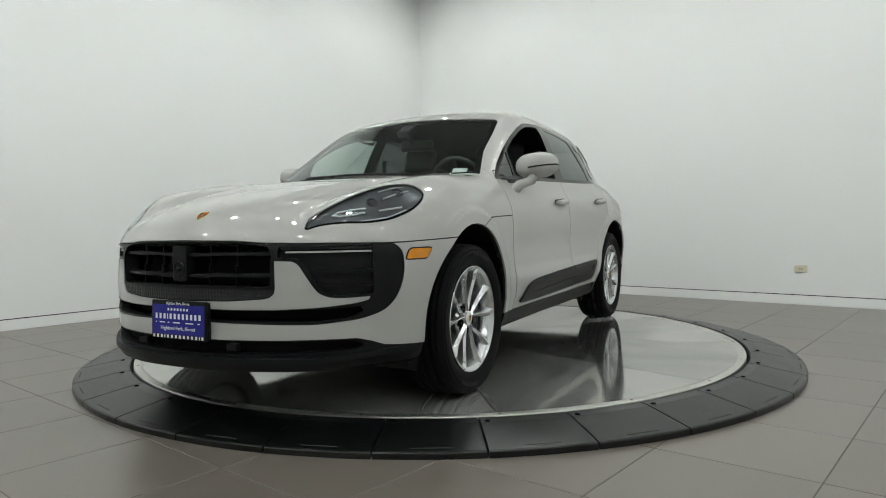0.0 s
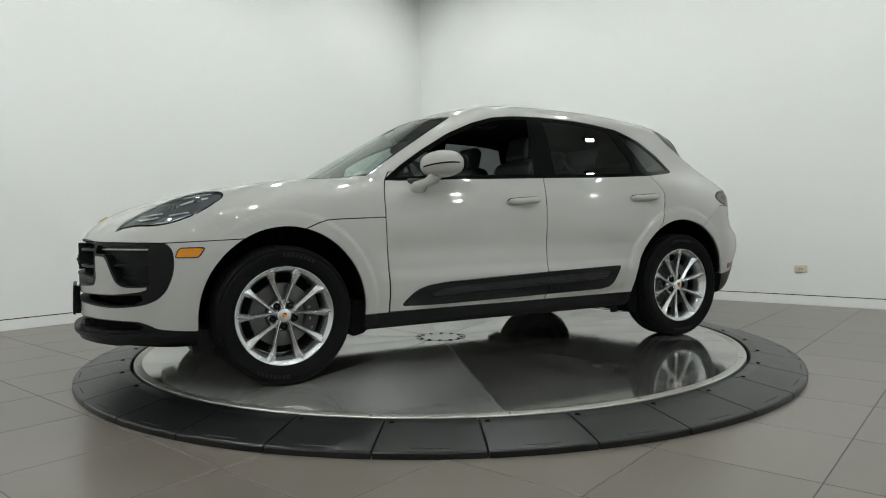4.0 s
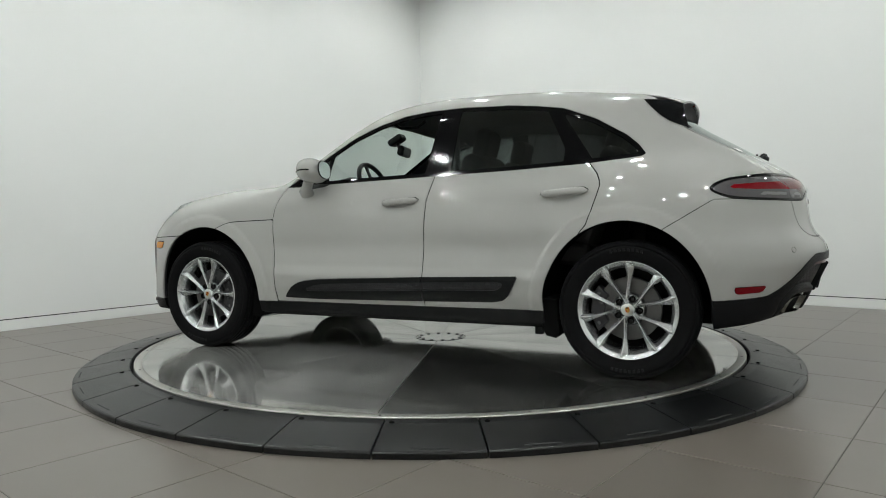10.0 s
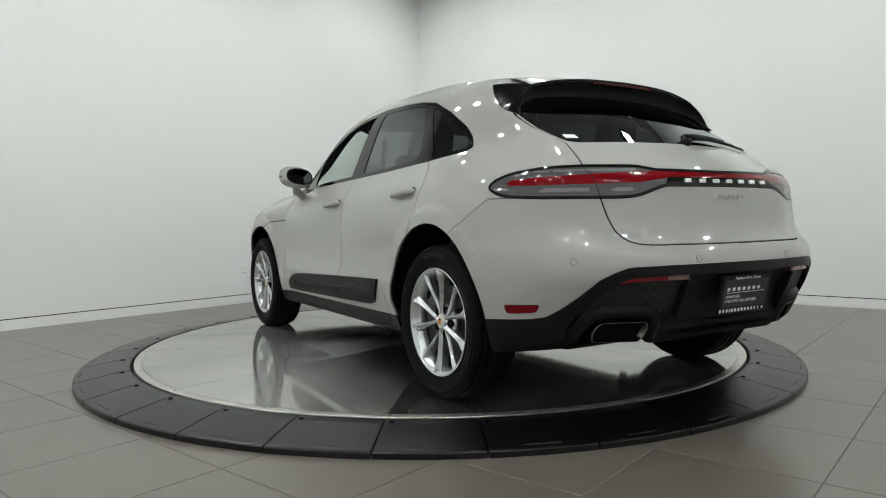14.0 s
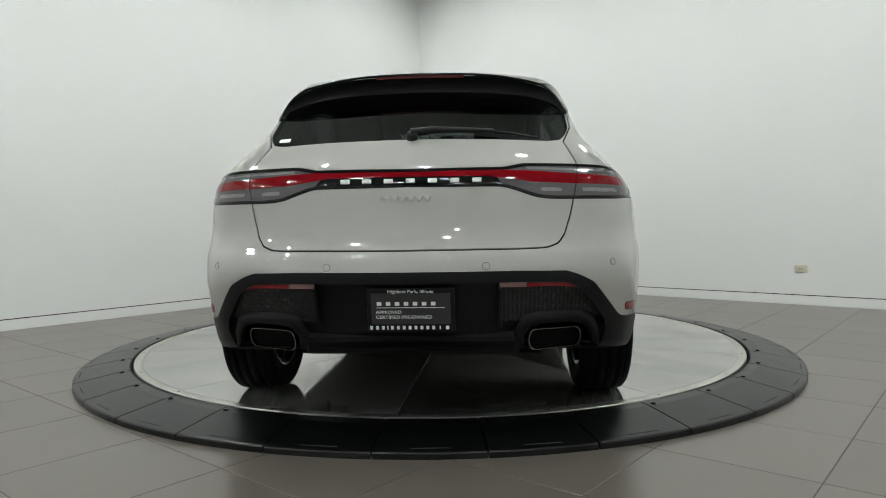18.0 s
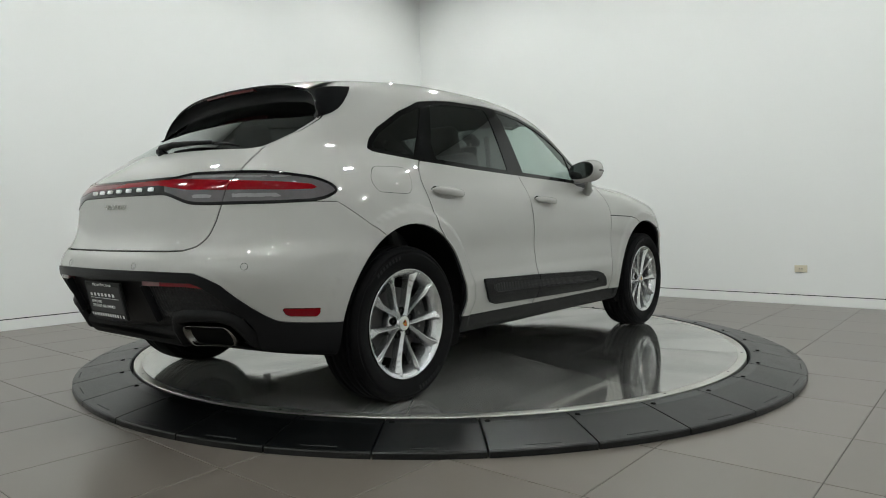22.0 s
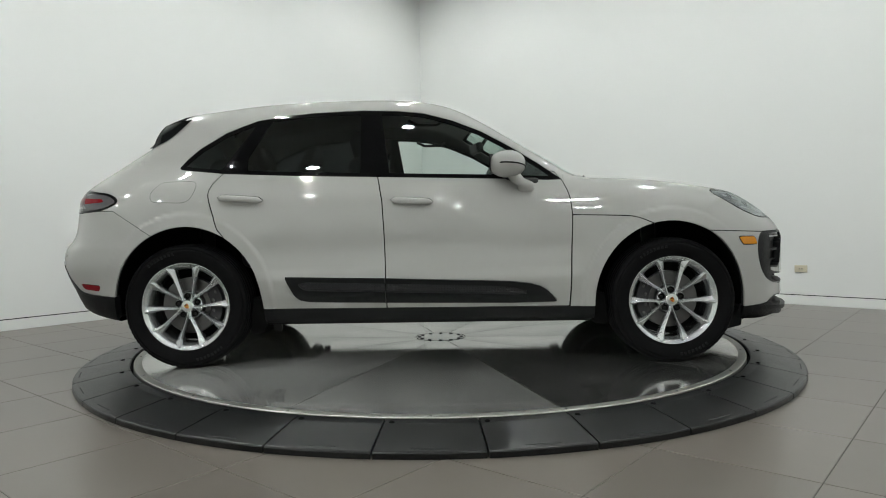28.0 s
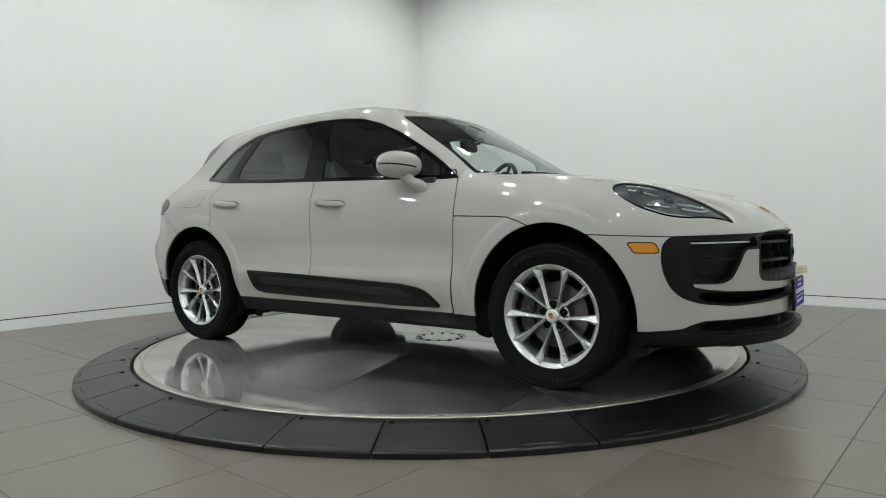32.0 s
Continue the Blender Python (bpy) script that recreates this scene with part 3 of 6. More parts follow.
def arch_field(x, z):
    """Below one inside a wheel opening."""
    best = np.full(np.shape(x), 9.0)
    for cx, cz, a, b in ARCHES:
        up = np.maximum(z - cz, 0)
        best = np.minimum(best, np.sqrt(((x - cx) / a) ** 2 + (up / b) ** 2))
    return best


def smax(a, b, k):
    h = np.maximum(k - np.abs(a - b), 0) / k
    return np.maximum(a, b) + h * h * k * 0.25


def step01(t):
    t = np.clip(t, 0, 1)
    return t * t * (3 - 2 * t)


def body_field(x, y, z):
    """Negative inside the body shell."""
    y = np.abs(y)
    w = half_width(x, z)
    d = arch_field(x, z)
    w = w + 0.010 * step01((1.17 - d) / 0.03) * step01((z - 0.25) / 0.1)
    # crease low on the doors and a soft waist above it
    doors = step01((0.95 - x) / 0.2) * step01((x + 1.1) / 0.2)
    w = w + doors * (0.015 * np.clip((0.566 - z) / 0.058, 0, 1) * step01((z - 0.33) / 0.1) - 0.012 * np.exp(-((z - 0.67) / 0.085) ** 2))
    side = y - w
    sweep = SWEEP(x)
    roof = z - (TOP(x + sweep * y * y) - CROWN(x) * y * y + CREST(x) * np.exp(-((y - 0.68) / 0.13) ** 2) - 0.6 * CREST(x) * np.exp(-((y - 0.47) / 0.07) ** 2)
                + DOME(x) * np.clip((0.31 + 0.20 * (2.1 - x) - y) / 0.07, 0, 1))
    front = x - (FRONT(z) - FRONT_SWEEP(y))
    back = (BACK(z) + BACK_SWEEP(y)) - x
    k_top = 0.06 + 0.07 * step01((x - 0.9) / 0.4)
    f = smax(side, roof, k_top)
    f = smax(f, front, 0.035)
    f = smax(f, back, 0.03)
    return smax(f, BELLY(x) - z, 0.05)


def body_normal(p, h=0.013):
    x, y, z = p.T
    n = np.stack([body_field(x + h, y, z) - body_field(x - h, y, z), body_field(x, y + h, z) - body_field(x, y - h, z),
                  body_field(x, y, z + h) - body_field(x, y, z - h)], 1)
    return n / np.maximum(np.linalg.norm(n, axis=1), 1e-9)[:, None]


def shoot(o, d, reach=2.2, steps=24):
    """Where rays from inside leave the shell."""
    a, b = np.zeros(len(o)), np.full(len(o), reach)
    for _ in range(steps):
        m = (a + b) / 2
        p = o + d * m[:, None]
        ins = body_field(*p.T) < 0
        a, b = np.where(ins, m, a), np.where(ins, b, m)
    return o + d * a[:, None]


class Skin:
    """A triangle mesh with normals and a region number for each triangle."""

    def __init__(self, v, n, t):
        self.v, self.n, self.t, self.r = v, n, t, np.zeros(len(t), int)

    def cut(self, field, regions, new_region):
        """Split the triangles of the given regions along field = 0; the negative side becomes new_region."""
        f = field(self.v)
        f = np.where(np.abs(f) < 1e-6, 1e-6, f)
        pick = np.isin(self.r, regions)
        s = f[self.t] < 0
        cnt = s.sum(1)
        whole = pick & (cnt == 3)
        mixed = pick & (cnt > 0) & (cnt < 3)
        self.r[whole] = new_region
        if not mixed.any():
            return
        t, s, r = self.t[mixed], s[mixed], self.r[mixed]
        lone_neg = s.sum(1) == 1
        odd = np.where(lone_neg[:, None], s, ~s).argmax(1)
        k = np.arange(len(t))
        p0, p1, p2 = t[k, odd], t[k, (odd + 1) % 3], t[k, (odd + 2) % 3]
        e = np.concatenate([np.stack([p0, p1], 1), np.stack([p0, p2], 1)])
        key = np.sort(e, 1)
        uniq, inv = np.unique(key, axis=0, return_inverse=True)
        inv = inv.ravel()
        fa, fb = f[uniq[:, 0]], f[uniq[:, 1]]
        w = (fa / (fa - fb))[:, None]
        nv = self.v[uniq[:, 0]] * (1 - w) + self.v[uniq[:, 1]] * w
        nn = self.n[uniq[:, 0]] * (1 - w) + self.n[uniq[:, 1]] * w
        nn /= np.linalg.norm(nn, axis=1)[:, None]
        base = len(self.v)
        a, b = base + inv[:len(t)], base + inv[len(t):]
        self.v, self.n = np.concatenate([self.v, nv]), np.concatenate([self.n, nn])
        tri = np.concatenate([np.stack([p0, a, b], 1), np.stack([a, p1, p2], 1), np.stack([a, p2, b], 1)])
        rr = np.concatenate([np.where(lone_neg, new_region, r), np.where(lone_neg, r, new_region), np.where(lone_neg, r, new_region)])
        self.t = np.concatenate([self.t[~mixed], tri])
        self.r = np.concatenate([self.r[~mixed], rr])

    def seam(self, field, regions, new_region, gap=0.002):
        """Cut a panel out and drop the narrow joint round it."""
        self.cut(lambda p: field(p) - gap, regions, -2)
        self.cut(lambda p: field(p) + gap, [-2], new_region)
        self.r[self.r == -2] = -1

    def piece(self, regions, offset=0.0, flange=0.010, side=1, both=False, keep=None):
        """Vertices, faces and normals of some regions, with edges turned inwards."""
        t = self.t[np.isin(self.r, regions)]
        if keep is not None:
            t = t[keep(self.v[t].mean(1))]
        used, inv = np.unique(t, return_inverse=True)
        t = inv.reshape(-1, 3)
        n = self.n[used]
        v = self.v[used] - n * offset
        area = np.linalg.norm(np.cross(v[t[:, 1]] - v[t[:, 0]], v[t[:, 2]] - v[t[:, 0]]), axis=1)
        t = t[area > 1e-12]
        if both:
            mid = np.abs(v[:, 1]) < 1e-5
            v[mid, 1], n[mid, 1] = 0, 0
            mirror = np.arange(len(v)) + len(v)
            mirror[mid] = np.arange(len(v))[mid]
            t = np.concatenate([t, mirror[t][:, ::-1]])
            v, n = np.concatenate([v, v * [1, -1, 1]]), np.concatenate([n, n * [1, -1, 1]])
        elif side < 0:
            v, n, t = v * [1, -1, 1], n * [1, -1, 1], t[:, ::-1]
        e = np.concatenate([t[:, [0, 1]], t[:, [1, 2]], t[:, [2, 0]]])
        key = np.sort(e, 1)
        _, first, cnt = np.unique(key, axis=0, return_index=True, return_counts=True)
        edge = e[first[cnt == 1]]
        if flange and len(edge):
            ids = np.unique(edge)
            pos = np.full(len(v), -1)
            pos[ids] = np.arange(len(ids))
            top, low = v[ids], v[ids] - n[ids] * flange
            # outward directions along the rim for the turned edge
            d = v[edge[:, 1]] - v[edge[:, 0]]
            out = np.cross(d, n[edge[:, 0]])
            acc = np.zeros((len(ids), 3))
            np.add.at(acc, pos[edge[:, 0]], out)
            np.add.at(acc, pos[edge[:, 1]], out)
            acc /= np.maximum(np.linalg.norm(acc, axis=1), 1e-9)[:, None]
            b0 = len(v)
            b1 = b0 + len(ids)
            q0, q1 = pos[edge[:, 0]], pos[edge[:, 1]]
            quads = np.stack([b0 + q1, b0 + q0, b1 + q0, b1 + q1], 1)
            v = np.concatenate([v, top, low])
            n = np.concatenate([n, acc, acc])
            return v, [*map(tuple, t), *map(tuple, quads)], n
        return v, [*map(tuple, t)], n


def shell_skin():
    """Half of the shell as a grid of rays: dome in front, straight middle, dome behind."""
    xf, xr, h = 1.70, -1.72, 0.64
    cols = []
    for a in np.linspace(90, 0, 76)[:-1]:
        cols.append((xf, radians(a), 1))
    for x in np.linspace(xf, xr, 275):
        cols.append((x, 0.0, 0))
    for a in np.linspace(0, 90, 76)[1:]:
        cols.append((xr, radians(a), -1))
    beta = np.radians(np.concatenate([np.linspace(-48, 30, 92)[:-1], np.linspace(30, 70, 58)[:-1], np.linspace(70, 90, 26)]))
    nc, nb = len(cols), len(beta)
    cx = np.array([c[0] for c in cols])
    al = np.array([c[1] * (c[2] if c[2] else 1) for c in cols])
    o = np.zeros((nc, nb, 3))
    o[:, :, 0], o[:, :, 2] = cx[:, None], h
    d = np.stack([np.sin(al)[:, None] * np.cos(beta), np.cos(al)[:, None] * np.cos(beta), np.ones((nc, 1)) * np.sin(beta)], 2)
    d[:, -1, :2] *= 0
    edge = np.abs(np.abs(al) - math.pi / 2) < 1e-6
    d[edge, :, 1] = 0
    p = shoot(o.reshape(-1, 3), d.reshape(-1, 3))
    p[np.abs(p[:, 1]) < 1e-6, 1] = 0
    idx = np.arange(nc * nb).reshape(nc, nb)
    a, b, c, e = idx[:-1, :-1].ravel(), idx[1:, :-1].ravel(), idx[1:, 1:].ravel(), idx[:-1, 1:].ravel()
    t = np.concatenate([np.stack([a, b, c], 1), np.stack([a, c, e], 1)])
    ar = np.linalg.norm(np.cross(p[t[:, 1]] - p[t[:, 0]], p[t[:, 2]] - p[t[:, 0]]), axis=1)
    t = t[ar > 1e-10]
    n = body_normal(p)
    face = np.cross(p[t[:, 1]] - p[t[:, 0]], p[t[:, 2]] - p[t[:, 0]])
    if (face * n[t[:, 0]]).sum() < 0:
        t = t[:, ::-1]
    return Skin(p, n, t)


def polygon(points, axes, rounding=0.0):
    """Signed distance to an outline in two of the axes (0 x, 1 y, 2 z); negative inside."""
    q = np.array(points, float)

    def field(p):
        u = p[:, list(axes)] if not callable(axes) else axes(p)
        best = np.full(len(u), 1e9)
        inside = np.zeros(len(u), bool)
        for a, b in zip(q, np.roll(q, -1, 0)):
            d = b - a
            t = np.clip(((u - a) @ d) / max(d @ d, 1e-12), 0, 1)
            best = np.minimum(best, np.hypot(*(u - a - t[:, None] * d).T))
            cross = (a[1] > u[:, 1]) != (b[1] > u[:, 1])
            with np.errstate(divide="ignore", invalid="ignore"):
                xi = a[0] + (u[:, 1] - a[1]) * d[0] / d[1]
            inside ^= cross & (u[:, 0] < xi)
        return np.where(inside, -best, best) - rounding
    return field


def rounded(points, r, n=5):
    """The outline with its corners rounded off."""
    out = []
    k = len(points)
    for i in range(k):
        p, a, b = (np.array(points[j % k], float) for j in (i, i - 1, i + 1))
        u, w = a - p, b - p
        lu, lw = np.linalg.norm(u), np.linalg.norm(w)
        c = min(r, lu / 2.2, lw / 2.2)
        s, e = p + u / lu * c, p + w / lw * c
        for t in np.linspace(0, 1, n):
            out.append(tuple((1 - t) ** 2 * s + 2 * t * (1 - t) * p + t * t * e))
    return out


def only(field, cond):
    """The field, limited to where cond(p) < 0."""
    return lambda p: np.maximum(field(p), cond(p))


def wrap(p):
    """Run across the tail and round its corner, and height."""
    return np.stack([p[:, 1] + 0.9 * np.maximum(0, p[:, 0] + 2.2), p[:, 2]], 1)


# regions of the shell
(SHELL, ARCH, UNDER, DLO, SCREEN, FRIT, COWL, HOOD, FENDER, FDOOR, RDOOR, SILL, FBUMP, GRILLE, INTAKE, LIP, HEADLAMP, TAIL, GATE, RGLASS, RBUMP, RLOWER,
 PANE_F, PANE_V, PANE_R, PANE_Q, HEAD_RIM, SLOT, POCKET, TAIL_RIM, TAIL_IN, STRIP_F, STRIP_R, DIMPLE_F, DIMPLE_R, RINNER, GRILLE_BAR, GRILLE_HOLE, LIP_SLOT,
 RED_OUT, RED_IN, GLOW_LINE, NAME_BAND, REFLECTOR, MARKER, MARK_FRAME, GLOW_TOP) = range(47)

DLO_LINE = [(-1.48, 1.172), (-1.44, 1.225), (-1.375, 1.282), (-1.21, 1.380), (-1.024, 1.456), (-0.86, 1.484), (-0.69, 1.502), (-0.39, 1.514), (-0.18, 1.508), (-0.02, 1.490), (0.147, 1.442),
            (0.326, 1.368), (0.504, 1.268), (0.665, 1.165), (0.795, 1.068), (0.70, 1.066), (0.478, 1.075), (-0.384, 1.098), (-0.765, 1.108), (-1.179, 1.126), (-1.40, 1.150), (-1.46, 1.158)]
SCREEN_LINE = [(1.062, -0.2), (1.062, 0.0), (1.048, 0.2), (1.000, 0.42), (0.922, 0.63), (0.862, 0.722), (0.825, 0.708), (0.637, 0.646), (0.422, 0.618), (0.275, 0.590), (0.250, 0.570), (0.262, 0.45),
               (0.283, 0.3), (0.296, 0.0), (0.296, -0.2)]
HEAD_LINE = [(2.158, 0.528), (2.115, 0.515), (2.045, 0.553), (1.95, 0.605), (1.85, 0.664), (1.76, 0.702), (1.69, 0.735), (1.666, 0.775), (1.682, 0.825), (1.74, 0.850), (1.82, 0.842), (1.915, 0.800), (2.00, 0.728),
             (2.068, 0.642), (2.13, 0.565), (2.155, 0.540)]
TAIL_LINE = [(-0.3, 0.957), (0.0, 0.957), (0.36, 0.955), (0.42, 0.935), (0.49, 0.911), (0.56, 0.907), (0.75, 0.908), (0.95, 0.909), (1.15, 0.917), (1.22, 0.932), (1.262, 0.955), (1.268, 0.972),
             (1.235, 0.995), (1.15, 1.022), (0.95, 1.040), (0.75, 1.046), (0.47, 1.046), (0.41, 1.038), (0.36, 1.030), (0.0, 1.026), (-0.3, 1.026)]
GRILLE_LINE = [(-0.2, 0.764), (0.0, 0.764), (0.28, 0.760), (0.385, 0.752), (0.428, 0.738), (0.446, 0.705), (0.447, 0.56), (0.438, 0.538), (0.41, 0.526), (0.25, 0.516), (0.0, 0.512), (-0.2, 0.512)]
INTAKE_LINE = [(0.400, 0.7555), (0.50, 0.752), (0.70, 0.750), (0.80, 0.750), (0.835, 0.738), (0.853, 0.708), (0.858, 0.647), (0.852, 0.577), (0.833, 0.508), (0.80, 0.464), (0.734, 0.436), (0.589, 0.418), (0.186, 0.428),
               (0.0, 0.431), (-0.2, 0.431), (-0.2, 0.483), (0.0, 0.483), (0.219, 0.481), (0.437, 0.480), (0.62, 0.488), (0.725, 0.502), (0.765, 0.516), (0.772, 0.530), (0.69, 0.524), (0.64, 0.526),
               (0.60, 0.545), (0.565, 0.605), (0.535, 0.662), (0.515, 0.677), (0.400, 0.680)]
GATE_LINE = [(-0.2, 0.722), (0.45, 0.724), (0.52, 0.727), (0.562, 0.742), (0.588, 0.775), (0.611, 0.84), (0.627, 0.905), (0.641, 0.975), (0.652, 1.043), (0.632, 1.10), (0.614, 1.150), (0.632, 1.18), (0.660, 1.23),
             (0.664, 1.30), (0.645, 1.36), (0.62, 1.45), (0.60, 1.475), (-0.2, 1.500)]
GLASS_LINE = [(-0.2, 1.158), (0.0, 1.158), (0.35, 1.156), (0.55, 1.150), (0.602, 1.158), (0.628, 1.185), (0.650, 1.225), (0.654, 1.295), (0.635, 1.36), (0.60, 1.445), (-0.2, 1.47)]
RLOWER_LINE = [(-0.2, 0.645), (0.413, 0.645), (0.59, 0.640), (0.64, 0.622), (0.694, 0.594), (0.794, 0.472), (0.822, 0.444), (0.86, 0.434), (0.94, 0.419), (1.2, 0.40), (1.2, 0.0), (-0.2, 0.0)]
LIP_LINE = [(-0.2, 0.357), (0.47, 0.357), (0.72, 0.358), (0.765, 0.344), (0.80, 0.326), (0.885, 0.314), (1.1, 0.30), (1.1, 0.0), (-0.2, 0.0)]


def ahead(x0):
    return lambda p: x0 - p[:, 0]


def behind(x0):
    return lambda p: p[:, 0] - x0


def outboard(y0):
    return lambda p: y0 - p[:, 1]


def cut_shell():
    s = shell_skin()
    s.cut(only(lambda p: (arch_field(p[:, 0], p[:, 2]) - 1) * 0.44, outboard(0.5)), [SHELL], ARCH)
    s.cut(lambda p: p[:, 2] - BELLY(p[:, 0]) - 0.012, [SHELL], UNDER)
    # glass house
    s.seam(only(polygon(DLO_LINE, (0, 2)), outboard(0.4)), [SHELL], DLO, 0.001)
    screen = only(polygon(SCREEN_LINE, (0, 1)), lambda p: 1.03 - p[:, 2])
    s.cut(lambda p: screen(p) - 0.012, [SHELL], COWL)
    s.cut(screen, [COWL], FRIT)
    s.cut(lambda p: screen(p) + 0.022, [FRIT], SCREEN)
    # lamps
    head = only(polygon(rounded(HEAD_LINE, 0.05, 4), (0, 1)), lambda p: 0.79 - p[:, 2])
    s.seam(head, [SHELL], HEAD_RIM, 0.0018)
    s.cut(lambda p: head(p) + 0.0055, [HEAD_RIM], HEADLAMP)
    tail = only(polygon(rounded(TAIL_LINE, 0.06, 4), wrap), behind(-1.6))
    s.seam(tail, [SHELL], TAIL_RIM, 0.0015)
    s.cut(lambda p: tail(p) + 0.0115, [TAIL_RIM], TAIL)
    # tail gate, its glass, rear bumper
    gate = only(polygon(GATE_LINE, (1, 2)), behind(-1.50))
    s.seam(gate, [TAIL], TAIL_IN, 0.0018)
    s.seam(gate, [SHELL], GATE, 0.0032)
    s.cut(only(polygon(GLASS_LINE, (1, 2)), behind(-1.52)), [GATE], RGLASS)
    s.seam(polygon([(-1.50, 0.72), (-1.606, 0.788), (-1.815, 0.917), (-2.7, 0.917), (-2.7, 0.1), (-1.5, 0.1)], (0, 2)), [SHELL], RBUMP, 0.0018)
    s.seam(only(polygon(RLOWER_LINE, (1, 2)), behind(-1.5)), [RBUMP], RLOWER, 0.001)
    # front
    s.seam(polygon([(1.45, 0.762), (1.649, 0.756), (1.955, 0.744), (2.20, 0.748), (2.7, 0.775), (2.7, 0.1), (1.45, 0.1)], (0, 2)), [SHELL], FBUMP, 0.0026)
    s.seam(only(polygon(rounded(GRILLE_LINE, 0.03, 4), (1, 2)), ahead(1.9)), [FBUMP, SHELL], GRILLE, 0.0015)
    s.seam(only(polygon(rounded(INTAKE_LINE, 0.05, 4), (1, 2)), ahead(1.8)), [FBUMP], INTAKE, 0.001)
    s.seam(only(polygon(LIP_LINE, (1, 2)), ahead(1.8)), [FBUMP], LIP, 0.001)
    # sides
    s.seam(only(polygon([(0.99, 0.1), (0.99, 0.328), (-0.99, 0.337), (-0.99, 0.1)], (0, 2)), outboard(0.5)), [SHELL], SILL, 0.0015)
    front_edge = [(0.815, 0.33), (0.832, 0.80), (0.833, 0.858), (0.826, 0.953), (0.815, 1.0), (0.800, 1.04), (0.790, 1.064)]
    split = [(-0.243, 0.33), (-0.245, 0.55), (-0.252, 0.79), (-0.262, 0.95), (-0.285, 1.07), (-0.296, 1.112)]
    rear_edge = [(-1.13, 0.70), (-1.168, 0.762), (-1.20, 0.80), (-1.252, 0.955), (-1.264, 1.0), (-1.262, 1.03), (-1.245, 1.07), (-1.205, 1.12)]
    s.seam(only(polygon(front_edge + [(0.75, 1.12)] + split[::-1], (0, 2)), outboard(0.5)), [SHELL], FDOOR, 0.0032)
    s.seam(only(polygon(split + [(-0.30, 1.15), (-1.15, 1.16)] + rear_edge[::-1] + [(-1.0, 0.5), (-1.0, 0.33)], (0, 2)), outboard(0.5)), [SHELL], RDOOR, 0.0032)
    s.seam(only(polygon([(0.815, 0.2), (0.832, 0.80), (0.833, 0.858), (1.10, 0.850), (1.17, 0.846), (1.22, 0.832), (1.29, 0.803), (1.34, 0.74), (1.34, 0.2)], (0, 2)), outboard(0.5)), [SHELL], FENDER, 0.003)
    s.seam(only(lambda p: 0.80 - p[:, 0], lambda p: p[:, 2] - 1.20), [SHELL], HOOD, 0.0008)
    # corner reflectors and side markers
    s.seam(only(polygon(rounded([(-1.903, 0.486), (-2.052, 0.495), (-2.030, 0.462), (-1.917, 0.452)], 0.004), (0, 2)), outboard(0.6)), [RBUMP], REFLECTOR, 0.001)
    mark = only(polygon(rounded([(1.778, 0.722), (1.899, 0.720), (1.917, 0.670), (1.811, 0.670)], 0.008), (0, 2)), outboard(0.6))
    s.seam(mark, [FBUMP], MARK_FRAME, 0.0008)
    s.cut(lambda p: mark(p) + 0.0045, [MARK_FRAME], MARKER)
    # strips on the doors
    strip = [(0.747, 0.363), (0.715, 0.398), (0.682, 0.430), (0.64, 0.454), (0.584, 0.470), (0.470, 0.483), (-0.236, 0.508), (-0.826, 0.523), (-0.80, 0.47), (-0.770, 0.416), (-0.74, 0.392), (-0.68, 0.380),
             (-0.241, 0.371), (0.469, 0.359)]
    dimple = [(0.60, 0.415), (0.50, 0.446), (0.40, 0.458), (-0.70, 0.495), (-0.745, 0.485), (-0.735, 0.462), (-0.70, 0.446), (0.50, 0.410)]
    for door, st, di in ((FDOOR, STRIP_F, DIMPLE_F), (RDOOR, STRIP_R, DIMPLE_R)):
        s.seam(only(polygon(strip, (0, 2)), outboard(0.5)), [door], st, 0.001)
        s.cut(only(polygon(dimple, (0, 2)), outboard(0.5)), [st], di)
    # pockets of nose and tail
    s.cut(only(polygon([(0.458, 0.735), (0.77, 0.738), (0.775, 0.54), (0.66, 0.532), (0.618, 0.548), (0.58, 0.61), (0.55, 0.668), (0.525, 0.688), (0.458, 0.690)], (1, 2)), ahead(1.8)), [INTAKE], POCKET)
    s.cut(only(polygon([(-0.2, 0.437), (0.4, 0.433), (0.60, 0.428), (0.70, 0.44), (0.745, 0.465), (0.735, 0.488), (0.6, 0.480), (-0.2, 0.477)], (1, 2)), ahead(1.8)), [INTAKE], SLOT)
    s.cut(only(polygon([(-0.2, 0.578), (0.30, 0.576), (0.405, 0.572), (0.43, 0.58), (0.435, 0.70), (0.418, 0.735), (0.37, 0.745), (0.25, 0.752), (-0.2, 0.756)], (1, 2)), ahead(1.8)), [GRILLE], GRILLE_HOLE)
    s.cut(only(polygon([(-0.2, 0.570), (0.45, 0.564), (0.46, 0.3), (-0.2, 0.3)], (1, 2)), ahead(1.8)), [GRILLE], GRILLE_BAR)
    s.cut(only(polygon([(-0.2, 0.352), (0.70, 0.352), (0.745, 0.335), (0.72, 0.312), (0.5, 0.300), (-0.2, 0.295)], (1, 2)), ahead(1.8)), [LIP], LIP_SLOT)
    s.cut(only(polygon([(-0.2, 0.606), (0.40, 0.606), (0.58, 0.600), (0.62, 0.585), (0.66, 0.555), (0.74, 0.45), (0.755, 0.40), (0.70, 0.2), (-0.2, 0.2)], (1, 2)), behind(-1.5)), [RLOWER], RINNER)
